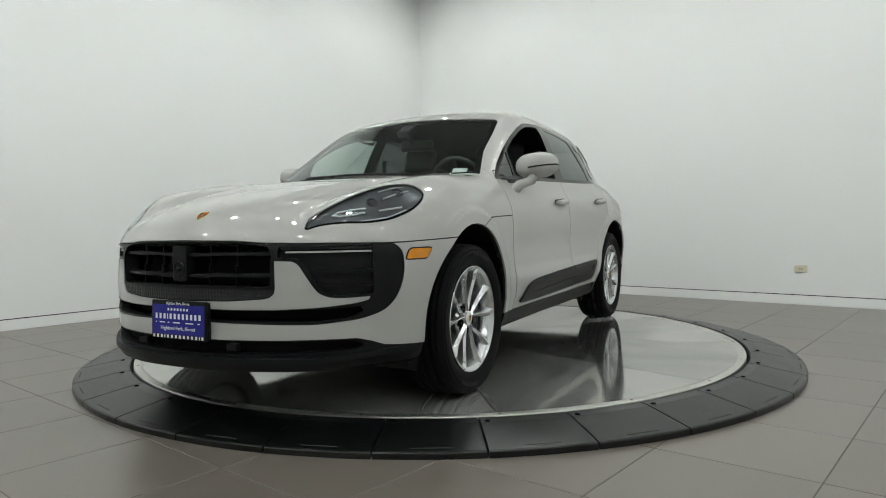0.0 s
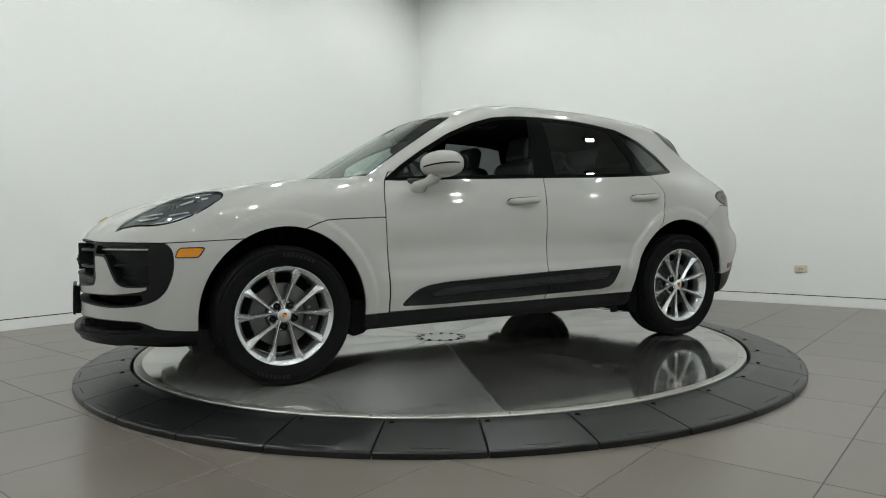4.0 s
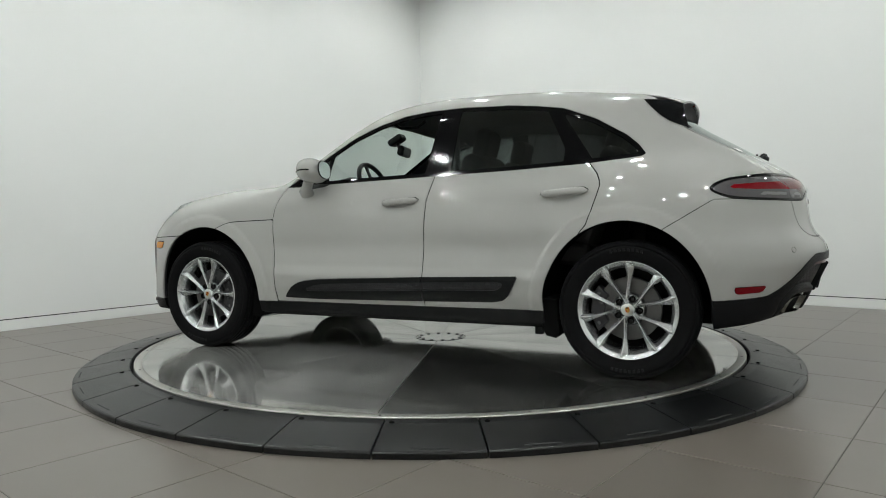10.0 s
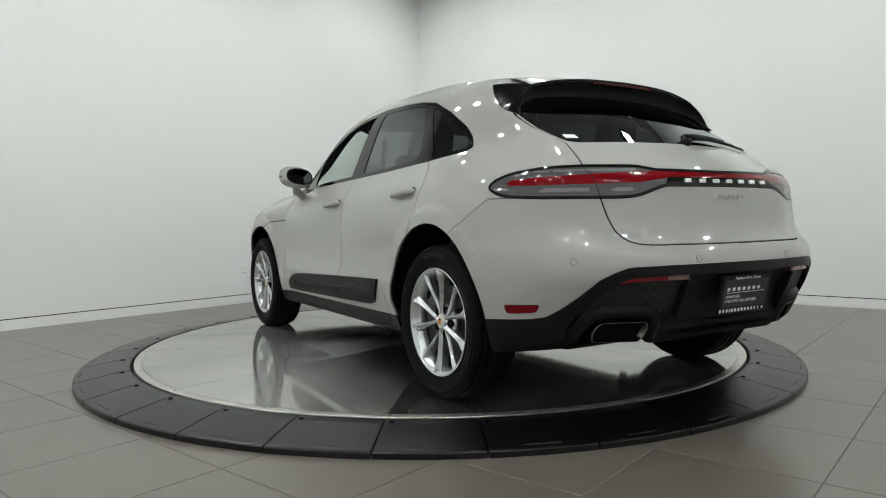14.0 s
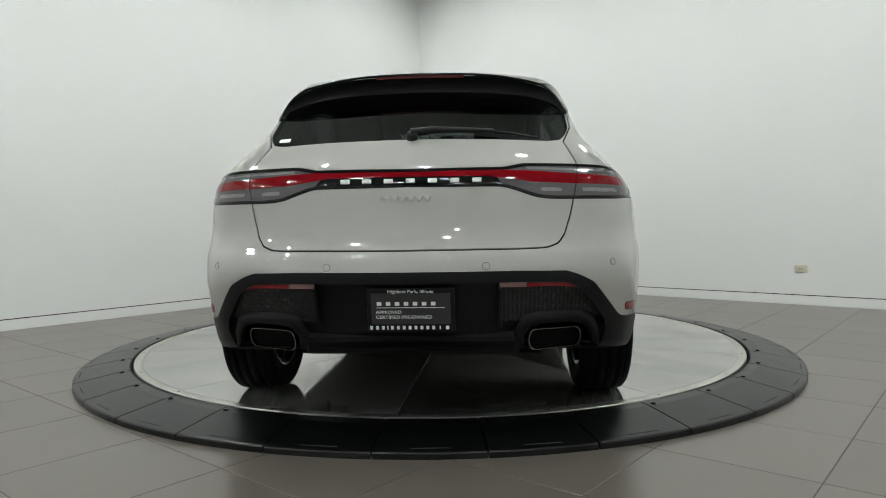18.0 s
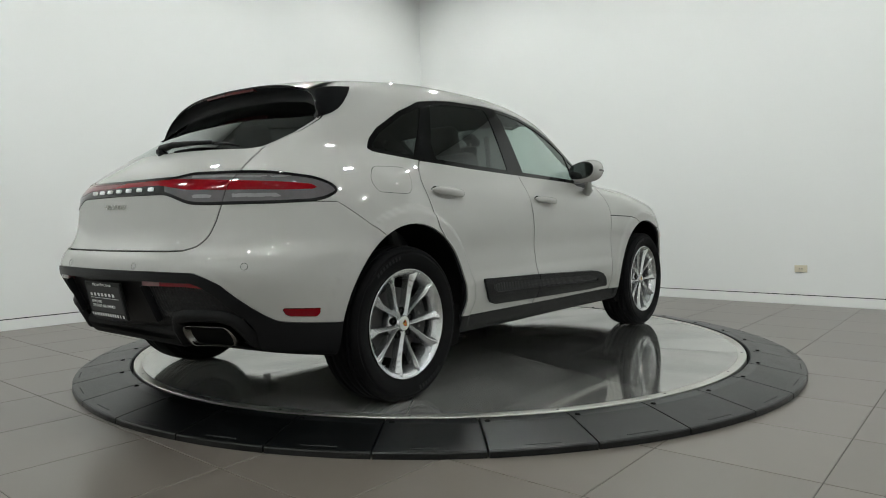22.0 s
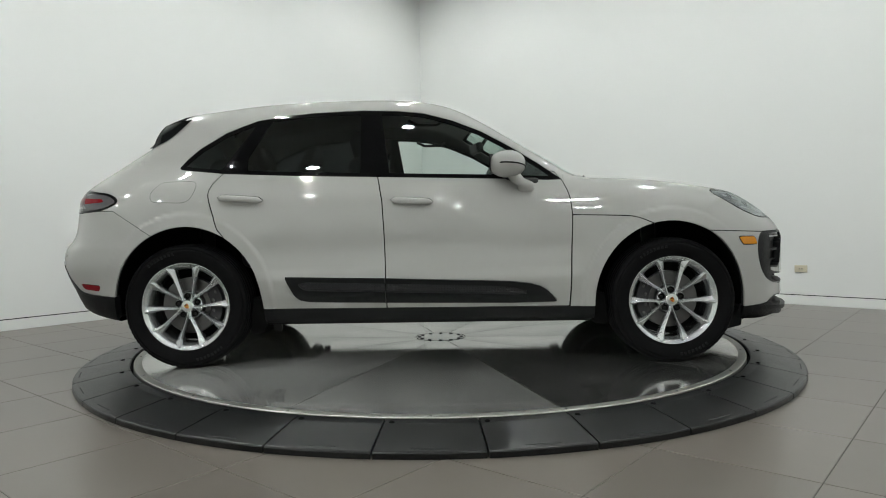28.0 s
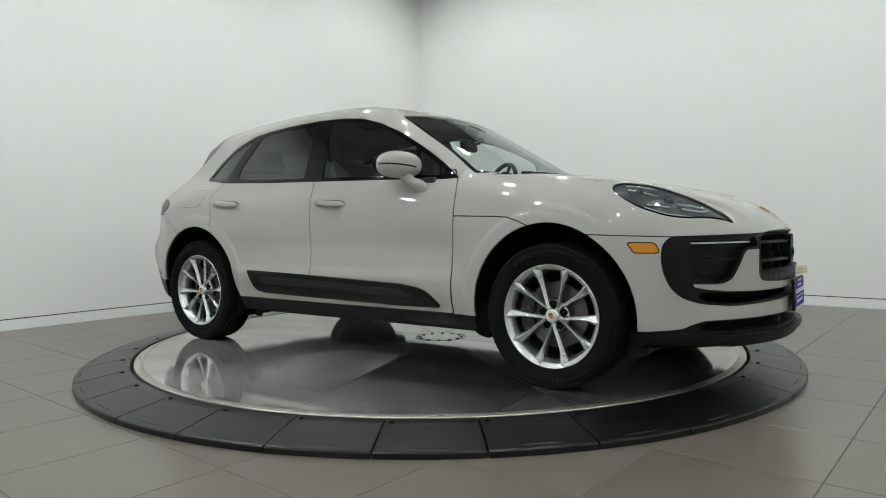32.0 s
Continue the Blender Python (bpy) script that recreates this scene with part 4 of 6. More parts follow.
    # lamp stripes at the tail
    red = [(-0.3, 1.020), (0.36, 1.019), (0.49, 1.014), (0.66, 1.007), (1.00, 0.995), (1.13, 0.988), (1.165, 0.980), (1.15, 0.968), (1.00, 0.963), (0.66, 0.966), (0.47, 0.971), (0.375, 0.984), (0.30, 0.995), (-0.3, 0.996)]
    s.cut(polygon(red, wrap), [TAIL], RED_OUT)
    s.cut(polygon(red, wrap), [TAIL_IN], RED_IN)
    s.cut(polygon([(-0.3, 0.9), (0.40, 0.9), (0.33, 0.996), (-0.3, 0.996)], wrap), [TAIL_IN], NAME_BAND)
    s.cut(polygon([(0.50, 0.936), (0.60, 0.936), (0.60, 0.951), (0.50, 0.951)], wrap), [TAIL_IN], GLOW_LINE)
    s.cut(polygon([(0.70, 0.936), (0.98, 0.935), (0.97, 0.951), (0.70, 0.951)], wrap), [TAIL], GLOW_LINE)
    s.cut(polygon([(0.46, 1.021), (1.02, 1.014), (1.06, 1.022), (0.46, 1.033)], wrap), [TAIL, TAIL_IN], GLOW_TOP)
    # panes
    def pane(pts, region):
        s.cut(only(polygon(pts, (0, 2)), lambda p: polygon(DLO_LINE, (0, 2))(p) + 0.024), [DLO], region)
    pane([(-0.205, 1.0), (-0.295, 1.6), (0.42, 1.6), (0.475, 1.19), (0.49, 1.0)], PANE_F)
    pane([(0.515, 1.0), (0.495, 1.20), (0.45, 1.6), (0.9, 1.6), (0.9, 1.0)], PANE_V)
    pane([(-0.388, 1.0), (-0.405, 1.6), (-0.90, 1.6), (-0.945, 1.432), (-1.058, 1.22), (-1.054, 1.0)], PANE_R)
    pane([(-1.02, 1.6), (-1.03, 1.42), (-1.225, 1.13), (-1.25, 1.0), (-1.7, 1.0), (-1.7, 1.6)], PANE_Q)
    return s


SKIN = cut_shell()
WINDOWS = [PANE_F, PANE_V, PANE_R, PANE_Q]


def even_normals(v, n):
    """Normals of a pane, evened out as on float glass."""
    v, n = np.array(v, float), np.array(n, float)
    a, b = np.argsort(-np.ptp(v, axis=0))[:2]
    p, q = v[:, a] - v[:, a].mean(), v[:, b] - v[:, b].mean()
    base = np.stack([np.ones_like(p), p, q], 1)
    n = base @ np.linalg.lstsq(base, n, rcond=None)[0]
    return n / np.linalg.norm(n, axis=1)[:, None]


def skin_part(name, regions, mat, parent=CAR, label="", side=0, offset=0.0, flange=0.010, keep=None):
    v, f, n = SKIN.piece(regions, offset, flange, 1 if side >= 0 else -1, both=side == 0, keep=keep)
    if mat in (GLASS_DARK, GLASS_CLEAR, GLASS_WIND):
        n = even_normals(v, n)
    return mesh_part(name, v, f, mat, parent, label, n)


def surf_side(x, z, side=1):
    """The point and normal of the shell seen from its side."""
    p = shoot(np.array([[x, 0.0, z]]), np.array([[0.0, 1.0, 0.0]]))
    n = body_normal(p)
    return Vector(p[0] * [1, side, 1]), Vector(n[0] * [1, side, 1])


def surf_end(y, z, end=1):
    """The point and normal of the shell at its nose (1) or tail (-1)."""
    p = shoot(np.array([[1.2 * end, y, z]]), np.array([[float(end), 0.0, 0.0]]))
    n = body_normal(p)
    return Vector(p[0]), Vector(n[0])


def build_shell():
    # the frame that carries the panels, with roof, pillars and quarters
    skin_part("body_shell", [SHELL], PAINT, label="chalk grey painted roof, pillars and rear quarters")
    skin_part("bonnet", [HOOD], PAINT, label="chalk grey clamshell bonnet with raised edges")
    skin_part("front_bumper", [FBUMP], PAINT, label="chalk grey painted front bumper")
    skin_part("rear_bumper", [RBUMP], PAINT, label="chalk grey painted rear bumper")
    gate = skin_part("tailgate", [GATE], PAINT, label="chalk grey painted tailgate")
    skin_part("rear_window", [RGLASS], GLASS_DARK, gate, "tinted rear window", offset=0.003, flange=0)
    skin_part("cowl_panel", [COWL], GLOSS_BLACK, offset=0.006)
    skin_part("windscreen_border", [FRIT], GLOSS_BLACK, offset=0.003, flange=0.004)
    skin_part("windscreen", [SCREEN], GLASS_WIND, label="clear windscreen", offset=0.003, flange=0)
    skin_part("front_lip", [LIP], PLASTIC, label="black plastic front lip", offset=0.003, flange=0.05)
    skin_part("rear_valance", [RLOWER], PLASTIC_GREY, label="dark grey plastic frame of the lower rear bumper", offset=-0.004, flange=0.045)
    skin_part("underbody", [UNDER], DARK, flange=0)
    for side in (1, -1):
        for nm, a, b, c, w in (("front_door", FDOOR, STRIP_F, DIMPLE_F, "front"), ("rear_door", RDOOR, STRIP_R, DIMPLE_R, "rear")):
            door = skin_part(nm, [a], PAINT, side=side, label="chalk grey painted %s door" % w)
            skin_part("door_strip", [b], PLASTIC, door, "black plastic strip along the door", side=side, offset=-0.013, flange=0.018)
            skin_part("strip_inlay", [c], WEAVE, door, "dimpled black plastic inlay", side=side, offset=-0.006, flange=0)
        skin_part("front_wing", [FENDER], PAINT, side=side)
        skin_part("side_sill", [SILL], PLASTIC, side=side, label="black plastic sill trim")
        skin_part("corner_reflector", [REFLECTOR], RED_LENS, side=side, label="red corner reflector", offset=-0.003, flange=0.008)
        mark = skin_part("side_marker", [MARKER], AMBER, side=side, label="amber side marker lens", offset=-0.003, flange=0.008)
        skin_part("marker_frame", [MARK_FRAME], PLASTIC, mark, side=side, flange=0.006)
        trim = skin_part("window_trim", [DLO], SATIN_BLACK, side=side, label="satin black window surround", offset=0.002)
        if side < 0:
            skin_part("front_window", [PANE_F], GLASS_CLEAR, trim, "closed clear front door window", side=side, offset=0.006, flange=0)
        skin_part("vent_window", [PANE_V], GLASS_DARK, trim, side=side, offset=0.005, flange=0)
        skin_part("rear_window_pane", [PANE_R], GLASS_DARK, trim, "tinted rear door window", side=side, offset=0.005, flange=0)
        skin_part("quarter_window", [PANE_Q], GLASS_DARK, trim, "tinted rear quarter window", side=side, offset=0.005, flange=0)
    # dark inner skin that backs the joints
    solid = [SHELL, HOOD, FBUMP, RBUMP, GATE, FDOOR, RDOOR, STRIP_F, STRIP_R, DIMPLE_F, DIMPLE_R, FENDER, SILL, -1, UNDER, HEAD_RIM, TAIL_RIM, COWL]
    skin_part("inner_shell", solid, CABIN, offset=0.024, flange=0)
    # black strips just inside the joints stand for the shade in the gaps
    skin_part("joint_shade", [-1], DARK, offset=0.0045, flange=0)


build_shell()


# ---- wheels ----
RUBBER_MARK = material("raised_sidewall_rubber", (0.0065, 0.0065, 0.007), 0.5, spec=0.2)


def spoke_mesh(bm, turn, side):
    """One spoke of a pair: straight, faceted, flaring into the rim; turn in degrees, face towards +y."""
    rows = [(0.030, 0.004, 0.0125, 0.079), (0.058, 0.0100, 0.0100, 0.080), (0.095, 0.0225, 0.0105, 0.082), (0.135, 0.0375, 0.0118, 0.085),
            (0.170, 0.0510, 0.0140, 0.089), (0.193, 0.0590, 0.0175, 0.093), (0.210, 0.0640, 0.0215, 0.097), (0.224, 0.0665, 0.0240, 0.1000), (0.238, 0.0675, 0.0225, 0.1020), (0.2465, 0.0680, 0.0200, 0.1015)]
    a = radians(turn)
    along, across = Vector((math.cos(a), 0, math.sin(a))), Vector((-math.sin(a), 0, math.cos(a))) * side
    rings = []
    for r, off, w, top in rows:
        ring = []
        # the ridge lies towards the pair's middle, a broad facet falls away outwards
        for s, h in ((-1.12, -0.050), (-0.98, -0.012), (-0.50, 0.0), (-0.28, 0.0), (0.92, -0.014), (1.12, -0.050)):
            ring.append(bm.verts.new(along * math.sqrt(r * r - off * off) + across * (off + w * s) + Vector((0, top + h, 0))))
        rings.append(ring)
    for p, q in zip(rings, rings[1:]):
        for i in range(5):
            bm.faces.new((p[i], p[i + 1], q[i + 1], q[i]))
        bm.faces.new((p[5], p[0], q[0], q[5]))
    bm.faces.new(rings[0][::-1])
    bm.faces.new(rings[-1])


def add_turned(bm, profile, segs, closed=False):
    """Lathe about y: profile of (radius, y)."""
    return add_lathe(bm, profile, segs, Matrix.Rotation(radians(-90), 4, "X"), closed)


def finish(bm):
    bmesh.ops.recalc_face_normals(bm, faces=bm.faces)
    return bm


def build_wheel():
    """A wheel whose face looks along +y, hub at the origin."""
    wheel = new("wheel")
    wheel.parent = CAR
    R = 0.3605
    bm = bmesh.new()
    side = [(0.246, 0.088), (0.262, 0.102), (0.290, 0.112), (0.318, 0.1165), (0.327, 0.1160), (0.3285, 0.1125), (0.333, 0.1125), (0.3345, 0.1145), (0.340, 0.112), (0.350, 0.104)]
    segs = 144
    prof = side + [(0.3565, 0.094), (0.3590, 0.080)]
    tread = []
    for y0, y1 in ((0.078, 0.052), (0.043, 0.006), (-0.003, -0.040), (-0.049, -0.078)):
        tread += [(0.351, y0 + 0.0005), (0.3595 if abs(y0) > 0.07 or abs(y1) > 0.07 else R, y0), (R if abs(y1) < 0.07 else 0.3595, y1), (0.351, y1 - 0.0005)]
    prof += tread + [(0.3590, -0.080), (0.3565, -0.094)] + [(r, -y) for r, y in side[::-1]]
    add_turned(bm, prof, segs)
    for v in bm.verts:
        r = math.hypot(v.co.x, v.co.z)
        k = int(round(math.atan2(v.co.z, v.co.x) / (2 * math.pi) * segs)) % 2
        if 0.079 < abs(v.co.y) < 0.105 and r > 0.3495 and k:
            v.co.x *= (r - 0.0035) / r
            v.co.z *= (r - 0.0035) / r
    part("tyre", finish(bm), RUBBER, wheel, "black road tyre with grooved tread", smooth=True)
    # raised marking on the sidewall
    for a0 in (118, -62):
        for i in range(8):
            m = Matrix.Rotation(-radians(a0 - i * 4.1), 4, "Y") @ Matrix.Translation((0.312, 0.1155, 0))
            box_part("sidewall_mark", (0.017, 0.003, 0.013), m, RUBBER_MARK, wheel, bevel=0)
    rim = bmesh.new()
    add_turned(rim, [(0.247, 0.090), (0.2545, 0.094), (0.2550, 0.102), (0.2535, 0.1055), (0.2500, 0.1055), (0.2485, 0.1010), (0.2460, 0.0995), (0.2330, 0.0930), (0.2310, 0.0900), (0.2210, 0.0740), (0.2140, 0.0500), (0.2130, 0.0200), (0.2130, -0.06), (0.230, -0.095), (0.245, -0.100)], 96)
    rim = part("rim", finish(rim), ALLOY, wheel, "silver alloy rim with five paired spokes", smooth=True)
    for k in range(5):
        c = 18 + 72 * k
        for s in (-1, 1):
            bm = bmesh.new()
            spoke_mesh(bm, c, s)
            bmesh.ops.bevel(finish(bm), geom=[e for e in bm.edges if e.calc_face_angle(0) > 0.6], offset=0.0012, segments=1, affect="EDGES")
            part("spoke", bm, ALLOY, rim)
    bm = bmesh.new()
    add_turned(bm, [(0.001, 0.080), (0.034, 0.080), (0.038, 0.075), (0.041, 0.058), (0.074, 0.054), (0.080, 0.046), (0.082, 0.020)], 48)
    part("hub", finish(bm), ALLOY, rim, smooth=True)
    bm = bmesh.new()
    add_turned(bm, [(0.001, 0.0855), (0.024, 0.0845), (0.032, 0.081), (0.0335, 0.076)], 36)
    part("hub_cap", finish(bm), SATIN, wheel, "round hub cap with a small coloured shield", smooth=True)
    shield = [(-0.012, 0.015), (0.012, 0.015), (0.012, 0.0), (0.008, -0.010), (0.0, -0.017), (-0.008, -0.010), (-0.012, 0.0)]
    bm = bmesh.new()
    add_prism(bm, shield, lambda a, b, d: Vector((a, d, b)), 0.0835, 0.0862)
    part("badge", bm, GOLD, wheel)
    for a, b in ((-0.006, 0.006), (0.006, -0.004), (0.0, 0.012)):
        box_part("badge_field", (0.008, 0.0012, 0.007), pose(a, 0.0866, b), BADGE_RED if b < 0.01 else DARK, wheel, bevel=0)
    for k in range(5):
        a = radians(54 + 72 * k)
        m = Matrix.Translation((0.0590 * math.cos(a), 0, 0.0590 * math.sin(a)))
        # wells are near-black: the recess's shade is put into the alloy's colour
        bm = bmesh.new()
        add_lathe(bm, [(0.0165, 0.070), (0.0172, 0.066), (0.0172, 0.050), (0.0150, 0.070), (0.0140, 0.058), (0.001, 0.058)], 18, m @ Matrix.Rotation(radians(-90), 4, "X"))
        part("bolt_well", finish(bm), DARK, wheel, smooth=True)
        bm = bmesh.new()
        add_lathe(bm, [(0.001, 0.065), (0.0070, 0.065), (0.0085, 0.063), (0.0085, 0.052)], 6, m @ Matrix.Rotation(radians(-90), 4, "X"))
        part("wheel_bolt", finish(bm), BOLT, wheel)
    bm = bmesh.new()
    add_turned(bm, [(0.060, 0.022), (0.088, 0.022), (0.090, 0.018), (0.163, 0.018), (0.165, 0.015), (0.165, -0.012), (0.163, -0.014), (0.060, -0.014)], 72)
    part("brake_disc", finish(bm), STEEL, wheel, "bare steel brake disc", smooth=False)
    bm = bmesh.new()
    add_turned(bm, [(0.001, 0.05), (0.078, 0.045), (0.088, 0.030), (0.090, 0.015)], 40)
    part("disc_bell", finish(bm), CALIPER, wheel, smooth=True)
    # black sheet across the rim, added for the shade behind the spokes
    bm = bmesh.new()
    add_turned(bm, [(0.001, -0.03), (0.2125, -0.05)], 48)
    part("rim_back_shade", finish(bm), DARK, wheel, smooth=False)
    wheel.matrix_basis = pose(1.4035, 0.828, 0.3590)
    return wheel


def add_caliper(wheel, angle):
    """Brake caliper with its bridge, pad edge and bolts; angle in degrees round the hub."""
    turn = Matrix.Rotation(-radians(angle), 4, "Y")
    bm = bmesh.new()
    pts = [(r * math.cos(a), r * math.sin(a)) for r, rng in ((0.196, np.linspace(-38, 38, 11)), (0.122, np.linspace(34, -34, 9))) for a in np.radians(rng)]
    add_prism(bm, pts, lambda a, b, d: turn @ Vector((a, d, b)), -0.04, 0.043, 0.006)
    body = part("brake_caliper", bm, CALIPER, wheel, "dark brake caliper")
    for da, r in ((-27, 0.172), (27, 0.172), (-12, 0.145), (12, 0.145)):
        bm = bmesh.new()
        add_turned(bm, [(0.0005, 0.050), (0.007, 0.049), (0.0085, 0.042)], 10)
        a = radians(da)
        bmesh.ops.transform(bm, matrix=turn @ Matrix.Translation((r * math.cos(a), 0, r * math.sin(a))), verts=bm.verts)
        part("caliper_bolt", finish(bm), STEEL, body)


def place_wheels():
    first = build_wheel()
    wheels = [(first, 180)]
    # each wheel stands at its own turn, as parked
    for x, side, turn in ((-1.4035, 1, 14), (1.4035, -1, 36), (-1.4035, -1, 40)):
        made = copy_thing(first, pose(x, side * 0.828, 0.359, 0, 0, 0 if side > 0 else 180))
        made.matrix_basis = made.matrix_basis @ Matrix.Rotation(radians(turn), 4, "Y")
        wheels.append((made, turn + (180 if (x > 0) == (side > 0) else 0)))
    for made, angle in wheels:
        add_caliper(made, angle)
    for x in (1.392, -1.385):
        for side in (1, -1):
            bm = bmesh.new()
            n = 20
            arc = [(x + 0.452 * math.cos(a), 0.36 + 0.478 * math.sin(a)) for a in np.linspace(0, math.pi, n)]
            arc = [(x + 0.452, 0.23)] + arc + [(x - 0.452, 0.23 if x > 0 else 0.30)]
            outer = []
            for ax, az in arc:
                w = float(half_width(np.array([ax]), np.array([az]))[0]) - 0.03
                outer.append(bm.verts.new((ax, side * max(w, 0.6), az)))
            inner = [bm.verts.new((ax, side * 0.52, az)) for ax, az in arc]
            for i in range(len(arc) - 1):
                bm.faces.new((outer[i], outer[i + 1], inner[i + 1], inner[i]))
            bm.faces.new(inner)
            part("arch_liner", finish(bm), LINER, CAR, "black wheel arch liner", smooth=True)
    # struts seen in the arch tops
    bm = bmesh.new()
    add_box(bm, (3.6, 1.06, 0.05), pose(-0.05, 0, 0.275), 0.01)
    part("floor_pan", bm, DARK, CAR, "black underbody floor pan")
    for side in (1, -1):
        box_part("sill_fin", (0.05, 0.03, 0.07), pose(-0.905, side * 0.80, 0.225), PLASTIC, CAR, bevel=0.008)
        # liner edges that close the openings beside the sill
        for sign, low in ((1, 0.212), (-1, 0.186)):
            bm = bmesh.new()
            edge = [(0.945, 0.40), (1.025, 0.40), (1.034, 0.32), (1.040, low + 0.02), (1.020, low), (0.965, low + 0.012), (0.945, 0.24)]
            add_prism(bm, [(sign * a, b) for a, b in edge], lambda a, b, d: Vector((a, d, b)), side * 0.62, side * 0.885, 0.006)
            part("liner_edge", bm, LINER, CAR)
        # flap ahead of the front tyre
        bm = bmesh.new()
        add_prism(bm, [(1.85, 0.31), (1.842, 0.198), (1.835, 0.190), (1.765, 0.172), (1.750, 0.180), (1.742, 0.31)], lambda a, b, d: Vector((a, d, b)), side * 0.58, side * 0.82, 0.006)
        part("wheel_flap", bm, PLASTIC, CAR, "black plastic flap ahead of the front wheel")
        for x in (1.39, -1.385):
            bm = bmesh.new()
            add_tube(bm, [(x, side * 0.56, 0.36), (x - 0.02, side * 0.54, 0.80)], 0.045, 16)
            part("damper", bm, DARK_METAL, CAR, smooth=True)


place_wheels()


# ---- nose ----
def ribbon(pts, height, depth, inward, bevel=0.0):
    """A bar along the points, square in section, reaching inward."""
    bm = bmesh.new()
    rings = []
    for p in pts:
        p = Vector(p)
        d = Vector(inward) * depth
        u = Vector((0, 0, height / 2))
        rings.append([bm.verts.new(q) for q in (p + u * 0.8, p - u * 0.8, p + d - u, p + d + u)])
    for a, b in zip(rings, rings[1:]):
        for i in range(4):
            bm.faces.new((a[i], a[(i + 1) % 4], b[(i + 1) % 4], b[i]))
    bm.faces.new(rings[0][::-1])
    bm.faces.new(rings[-1])
    return finish(bm)


def nose_x(y, z, back=0.0):
    return surf_end(y, z, 1)[0].x - back


def build_nose():
    grille = skin_part("grille_frame", [GRILLE], PLASTIC, label="black plastic grille surround", flange=0.06)
    skin_part("grille_bar", [GRILLE_BAR], WEAVE, grille, "dark dimpled lower grille bar", offset=0.004, flange=0.05)
    skin_part("grille_backing", [GRILLE_HOLE, POCKET, SLOT], DARK, grille, offset=0.10, flange=0)
    ys = np.linspace(-0.425, 0.425, 25)
    for z in (0.703, 0.615):
        pts = [(nose_x(y, z, 0.018), y, z + (0.004 if abs(y) > 0.12 else 0.0)) for y in ys]
        part("grille_slat", ribbon(pts, 0.016, 0.05, (-1, 0, 0)), PLASTIC_GREY, grille, smooth=False)
    for y in (-0.27, -0.14, 0.14, 0.27):
        pts = [(nose_x(y, z, 0.03), y, z) for z in (0.575, 0.66, 0.75)]
        bm = bmesh.new()
        for p, q in zip(pts, pts[1:]):
            add_box(bm, (0.03, 0.006, abs(q[2] - p[2])), pose((p[0] + q[0]) / 2 - 0.015, y, (p[2] + q[2]) / 2))
        part("grille_rib", bm, PLASTIC, grille)
    # camera pod in the middle of the grille
    bm = bmesh.new()
    x0 = nose_x(0.0, 0.66)
    add_prism(bm, rounded([(-0.042, 0.74), (0.042, 0.74), (0.040, 0.60), (0.026, 0.592), (-0.026, 0.592), (-0.040, 0.60)], 0.02), lambda a, b, d: Vector((x0 + d, a, b)), -0.06, -0.006, 0.004)
    pod = part("camera_pod", bm, PLASTIC_GREY, grille, "dark grey camera pod")
    bm = bmesh.new()
    add_lathe(bm, [(0.032, 0.0), (0.028, 0.004), (0.025, -0.006), (0.001, -0.012)], 28, pose(x0 - 0.005, 0, 0.645, 0, 90, 0))
    part("camera_well", finish(bm), GLOSS_BLACK, pod, smooth=True)
    bm = bmesh.new()
    bmesh.ops.create_uvsphere(bm, u_segments=20, v_segments=12, radius=0.013, matrix=pose(x0 - 0.008, 0, 0.647))
    part("camera_lens", bm, GLOSS_BLACK, pod, smooth=True)
    # side intakes
    for side in (1, -1):
        intake = skin_part("intake_frame", [INTAKE], PLASTIC, side=side, label="black plastic side intake surround", flange=0.05)
        skin_part("intake_panel", [POCKET], PLASTIC_GREY, intake, "dark grey recessed intake panel", side=side, offset=0.042, flange=0)
        part("bright_strip", ribbon([(nose_x(y, 0.712, 0.020), side * y, 0.712) for y in np.linspace(0.475, 0.772, 12)], 0.008, 0.02, (-1, 0, 0)), SATIN, intake, "thin silver strip")
        part("intake_slat", ribbon([(nose_x(y, 0.725, 0.015), side * y, 0.728) for y in np.linspace(0.46, 0.772, 12)], 0.014, 0.035, (-1, 0, 0)), GLOSS_BLACK, intake)
        part("intake_slat", ribbon([(nose_x(y, 0.632, 0.022), side * y, 0.632) for y in np.linspace(0.565, 0.772, 10)], 0.018, 0.03, (-1, 0, 0)), PLASTIC, intake)
        part("intake_slat", ribbon([(nose_x(y, 0.57, 0.032), side * y, 0.57) for y in np.linspace(0.60, 0.772, 10)], 0.010, 0.02, (-1, 0, 0)), PLASTIC, intake)
    # lower lip: dark slot, splitter edge, two tow points
    skin_part("lip_slot", [LIP_SLOT], DARK, offset=0.05, flange=0)
    ys = np.concatenate([np.linspace(-0.86, -0.70, 8)[:-1], np.linspace(-0.70, 0.70, 41), np.linspace(0.70, 0.86, 8)[1:]])
    pts = []
    for y in ys:
        p, n = surf_end(y, 0.275, 1)
        out = 0.030 * max(0.0, 1 - (abs(y) / 0.86) ** 4)
        pts.append((p.x + out, y, 0.272 + 0.03 * max(0, abs(y) - 0.6) / 0.26))
    part("splitter", ribbon(pts, 0.030, 0.09, (-1, 0, 0)), PLASTIC_GREY, CAR, "dark grey front splitter edge", smooth=False)
    pts = [(p[0] - 0.022, p[1], p[2] - 0.028) for p in pts]
    part("splitter_skirt", ribbon(pts, 0.034, 0.08, (-1, 0, 0)), PLASTIC, CAR, smooth=False)
